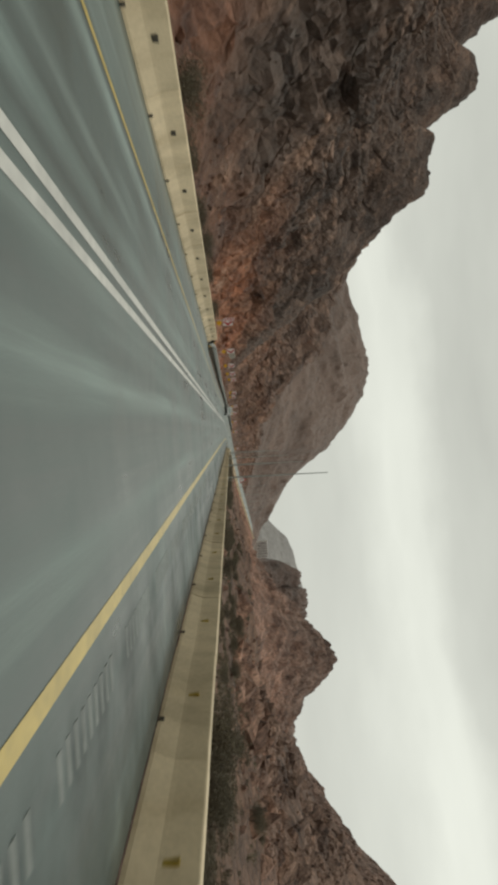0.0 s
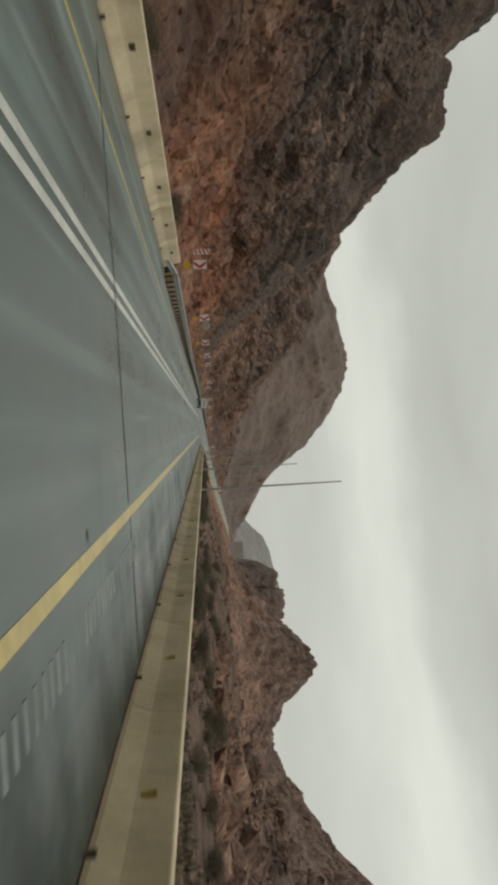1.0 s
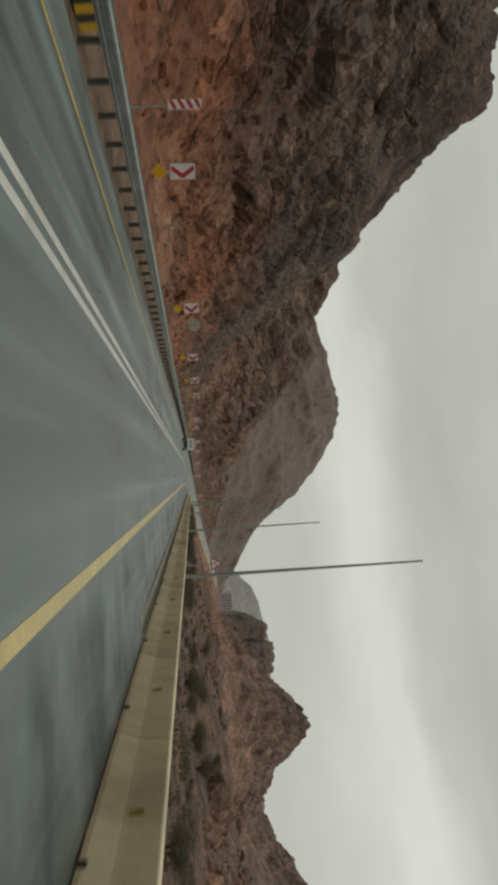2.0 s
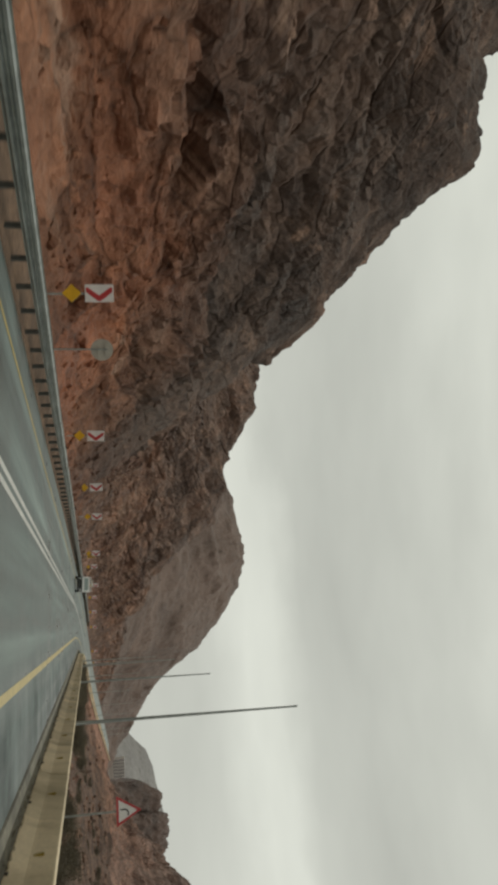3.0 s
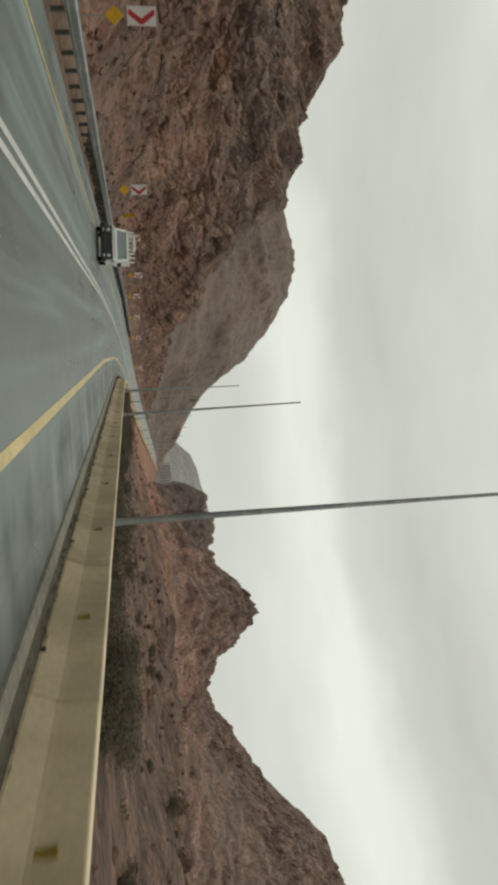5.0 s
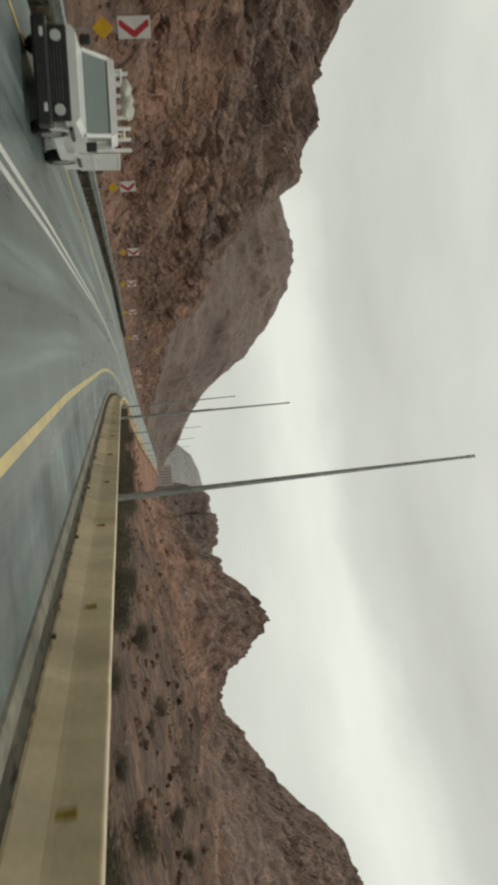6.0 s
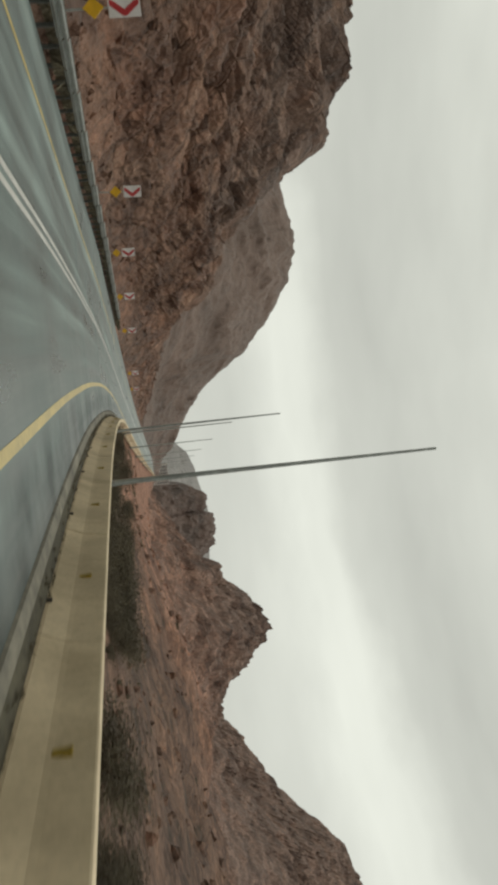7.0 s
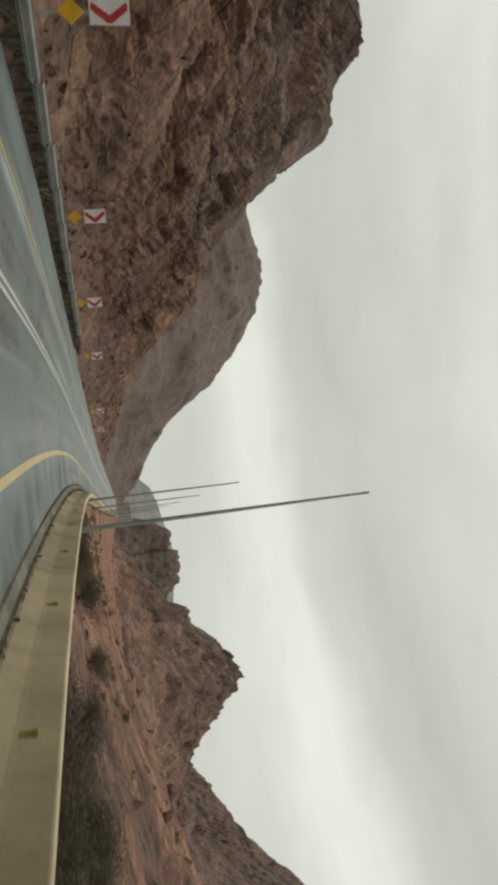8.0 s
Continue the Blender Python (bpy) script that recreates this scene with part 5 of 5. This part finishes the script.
rnd = random.Random(23)
places = []
for _ in range(5000):
    x, y = 16 + rnd.expovariate(1 / 50), rnd.uniform(130, 470)
    run, off = beside(x, y)
    if off < 16 or x > 200:
        continue
    # strewn in drifts
    if 0.6 + 0.9 * noise.noise(Vector((x * 0.05, y * 0.04, 6))) < rnd.random() * 0.8:
        continue
    size = 0.1 + rnd.expovariate(1 / 0.17)
    if size < 1.1:
        places.append((Vector((x, y, ground_z(x, y) - 0.3 * size)), size))
stones("rubble_stones", SOIL, "angular red-brown rubble strewn over desert hummocks", places)


rnd = random.Random(21)
spur = [v.co for o in scene.objects if o.get("label", "").startswith("low rocky spur") for v in o.data.vertices if v.co.y < 165 and v.co.x < 150 and v.co.z > 0.1]
places = [(rnd.choice(spur).copy(), 0.18 + rnd.expovariate(1 / 0.42)) for _ in range(3000)]
stones("spur_boulders", ROCK_NEAR_RIGHT, "angular grey-brown boulders covering a rocky spur", [p for p in places if p[1] < 2.6])


def scrub():
    """Low tufts of dry weeds over the soil behind the right barrier and along its foot."""
    rnd = random.Random(31)
    verts, faces = [], []
    for n in range(9500):
        s = rnd.uniform(4, 300)
        if n % 6 in (1, 2, 3) and 160 < s < 268:
            off = -6.25 - abs(rnd.gauss(0, 0.7))
            p, a = along(s, off, 0.02)
            tall = rnd.uniform(0.12, 0.4)
        elif n % 6 == 0:
            if s < 76:
                continue
            off = rnd.uniform(3.8, 4.1) + 0.5 * interp(KERB_SWING, s)
            p, a = along(s, off, 0.05)
            tall = rnd.uniform(0.02, 0.055)
        else:
            off = 5.6 + rnd.expovariate(1 / 9.0)
            if s > 130 and rnd.random() < 0.82:
                continue
            if 0.5 + 0.5 * math.sin(s * 0.11 + off * 0.3) + 0.4 * math.sin(s * 0.31) < rnd.random() * 0.9:
                continue
            if (90 < s < 116 or 138 < s < 158 or 220 < s < 236) and rnd.random() < 0.85:
                continue
            p, a = along(s, off)
            p.z = ground_z(p.x, p.y)
            tall = rnd.uniform(0.1, 0.32)
        for k in range(22):
            c = p + Vector((rnd.gauss(0, tall * 0.5), rnd.gauss(0, tall * 0.5), 0))
            lean = Vector((rnd.gauss(0, 0.4), rnd.gauss(0, 0.4), 1)) * tall * rnd.uniform(0.5, 1.1)
            side = Vector((rnd.gauss(0, 1), rnd.gauss(0, 1), 0)).normalized() * tall * 0.045
            i = len(verts)
            verts += [tuple(c - side), tuple(c + side), tuple(c + lean * 0.6 + side * 1.4), tuple(c + lean), tuple(c + lean * 0.55 - side * 1.4)]
            faces.append((i, i + 1, i + 2, i + 3, i + 4))
    me = bpy.data.meshes.new("scrub")
    me.from_pydata(verts, [], faces)
    me.materials.append(LEAF)
    return tagged(new("scrub", me), "low dry olive weeds on desert soil", "weeds", kind="stuff")


scrub()


# ---- far building ----
def far_building():
    thing = empty("building", pose(157, 1080, 27, 0, 0, 8), "grey distant terraced building with pale floor slabs", "building")
    bm = bmesh.new()
    box(bm, -17, 17, -6, 6, -12, 19, 0.1)
    part("wall", bm, BUILDING, thing)
    bm = bmesh.new()
    box(bm, -17.5, 17.5, -7.5, 6.5, 19, 20, 0.1)
    part("roof", bm, SIGN_WHITE, thing)
    for j in range(6):
        z = -1 + j * 3.4
        bm = bmesh.new()
        box(bm, -17.4, 17.4, -7.6, -6.0, z, z + 1.0, 0.05)
        part("slab", bm, SIGN_WHITE, thing, "pale floor slab")
        for i in range(6):
            bm = bmesh.new()
            x = -14 + i * 5.6
            box(bm, x - 1.7, x + 1.7, -6.12, -6.02, z + 1.1, z + 3.2, 0.02)
            part("window", bm, WINDOW, thing)
    return thing


far_house = far_building()
far_house.scale = (0.62, 0.62, 0.62)


# ---- rumble strip and joints in the asphalt ----
ASPHALT_WORN = plain("worn_asphalt", (0.24, 0.26, 0.24), 0.4, 0, 0.4, 6.0)


def rumble_strip():
    verts, faces = [], []
    for i in range(140):
        s = 2.0 + 0.3 * i
        if (s - 33.6) % 3.5 > 2.6:
            continue
        k = len(verts)
        for ds, h in ((-0.05, 0.0), (-0.03, 0.008), (0.03, 0.008), (0.05, 0.0)):
            for o in (2.1, 2.44):
                verts.append(tuple(along(s + ds, o, 0.008 + h)[0]))
        for m in range(3):
            faces.append((k + 2 * m, k + 2 * m + 1, k + 2 * m + 3, k + 2 * m + 2))
        faces += [(k, k + 2, k + 4, k + 6), (k + 1, k + 3, k + 5, k + 7)]
    me = bpy.data.meshes.new("rumble_strip")
    me.from_pydata(verts, [], faces)
    me.materials.append(ASPHALT_WORN)
    return tagged(new("rumble_strip", me), "raised ribs of a rumble strip on asphalt", "rumble strip", kind="stuff")


rumble_strip()
TAR = plain("tar", (0.012, 0.012, 0.012), 0.5, 0, 0.3, 6.0)


def tar_joint(s0, o0, o1, wide, seed):
    rnd = random.Random(seed)
    verts, faces = [], []
    n = 40
    for i in range(n + 1):
        o = o0 + (o1 - o0) * i / n
        z = float(np.interp(o, [-5.8, -2.0, 1.65, 4.05], [0.0, 0.02, 0.01, 0.0])) + 0.0065
        w = wide * rnd.uniform(0.5, 1.3)
        j = rnd.uniform(-0.03, 0.03)
        verts += [tuple(along(s0 + j - w / 2, o, z)[0]), tuple(along(s0 + j + w / 2, o, z)[0])]
    faces = [(2 * i, 2 * i + 2, 2 * i + 3, 2 * i + 1) for i in range(n)]
    me = bpy.data.meshes.new("tar_joint")
    me.from_pydata(verts, [], faces)
    me.materials.append(TAR)
    return tagged(new("tar_joint", me), "dark tarred joint across the road", "road joint", kind="structure")


tar_joint(38.85, -5.7, 1.5, 0.13, 2)
tar_joint(38.95, 1.7, 4.0, 0.10, 3)


def tar_patch(s0, off, length, width, seed):
    """A smear of tar along the lane."""
    rnd = random.Random(seed)
    bm = bmesh.new()
    n = 22
    ring = []
    for i in range(n):
        a = 6.283 * i / n
        r = rnd.uniform(0.6, 1.1)
        o = off + 0.5 * width * r * math.cos(a)
        z = float(np.interp(o, [-5.8, -2.0, 1.65, 4.05], [0.0, 0.02, 0.01, 0.0])) + 0.0065
        ring.append(bm.verts.new(along(s0 + 0.5 * length * r * math.sin(a), o, z)[0]))
    bm.faces.new(ring)
    return tagged(link_mesh("tar_patch", bm, TAR), "dark smear of tar on wet asphalt", "road repair", kind="structure")


tar_patch(34.3, 1.44, 0.12, 0.2, 4)
tar_patch(39.35, 2.27, 0.2, 0.1, 5)
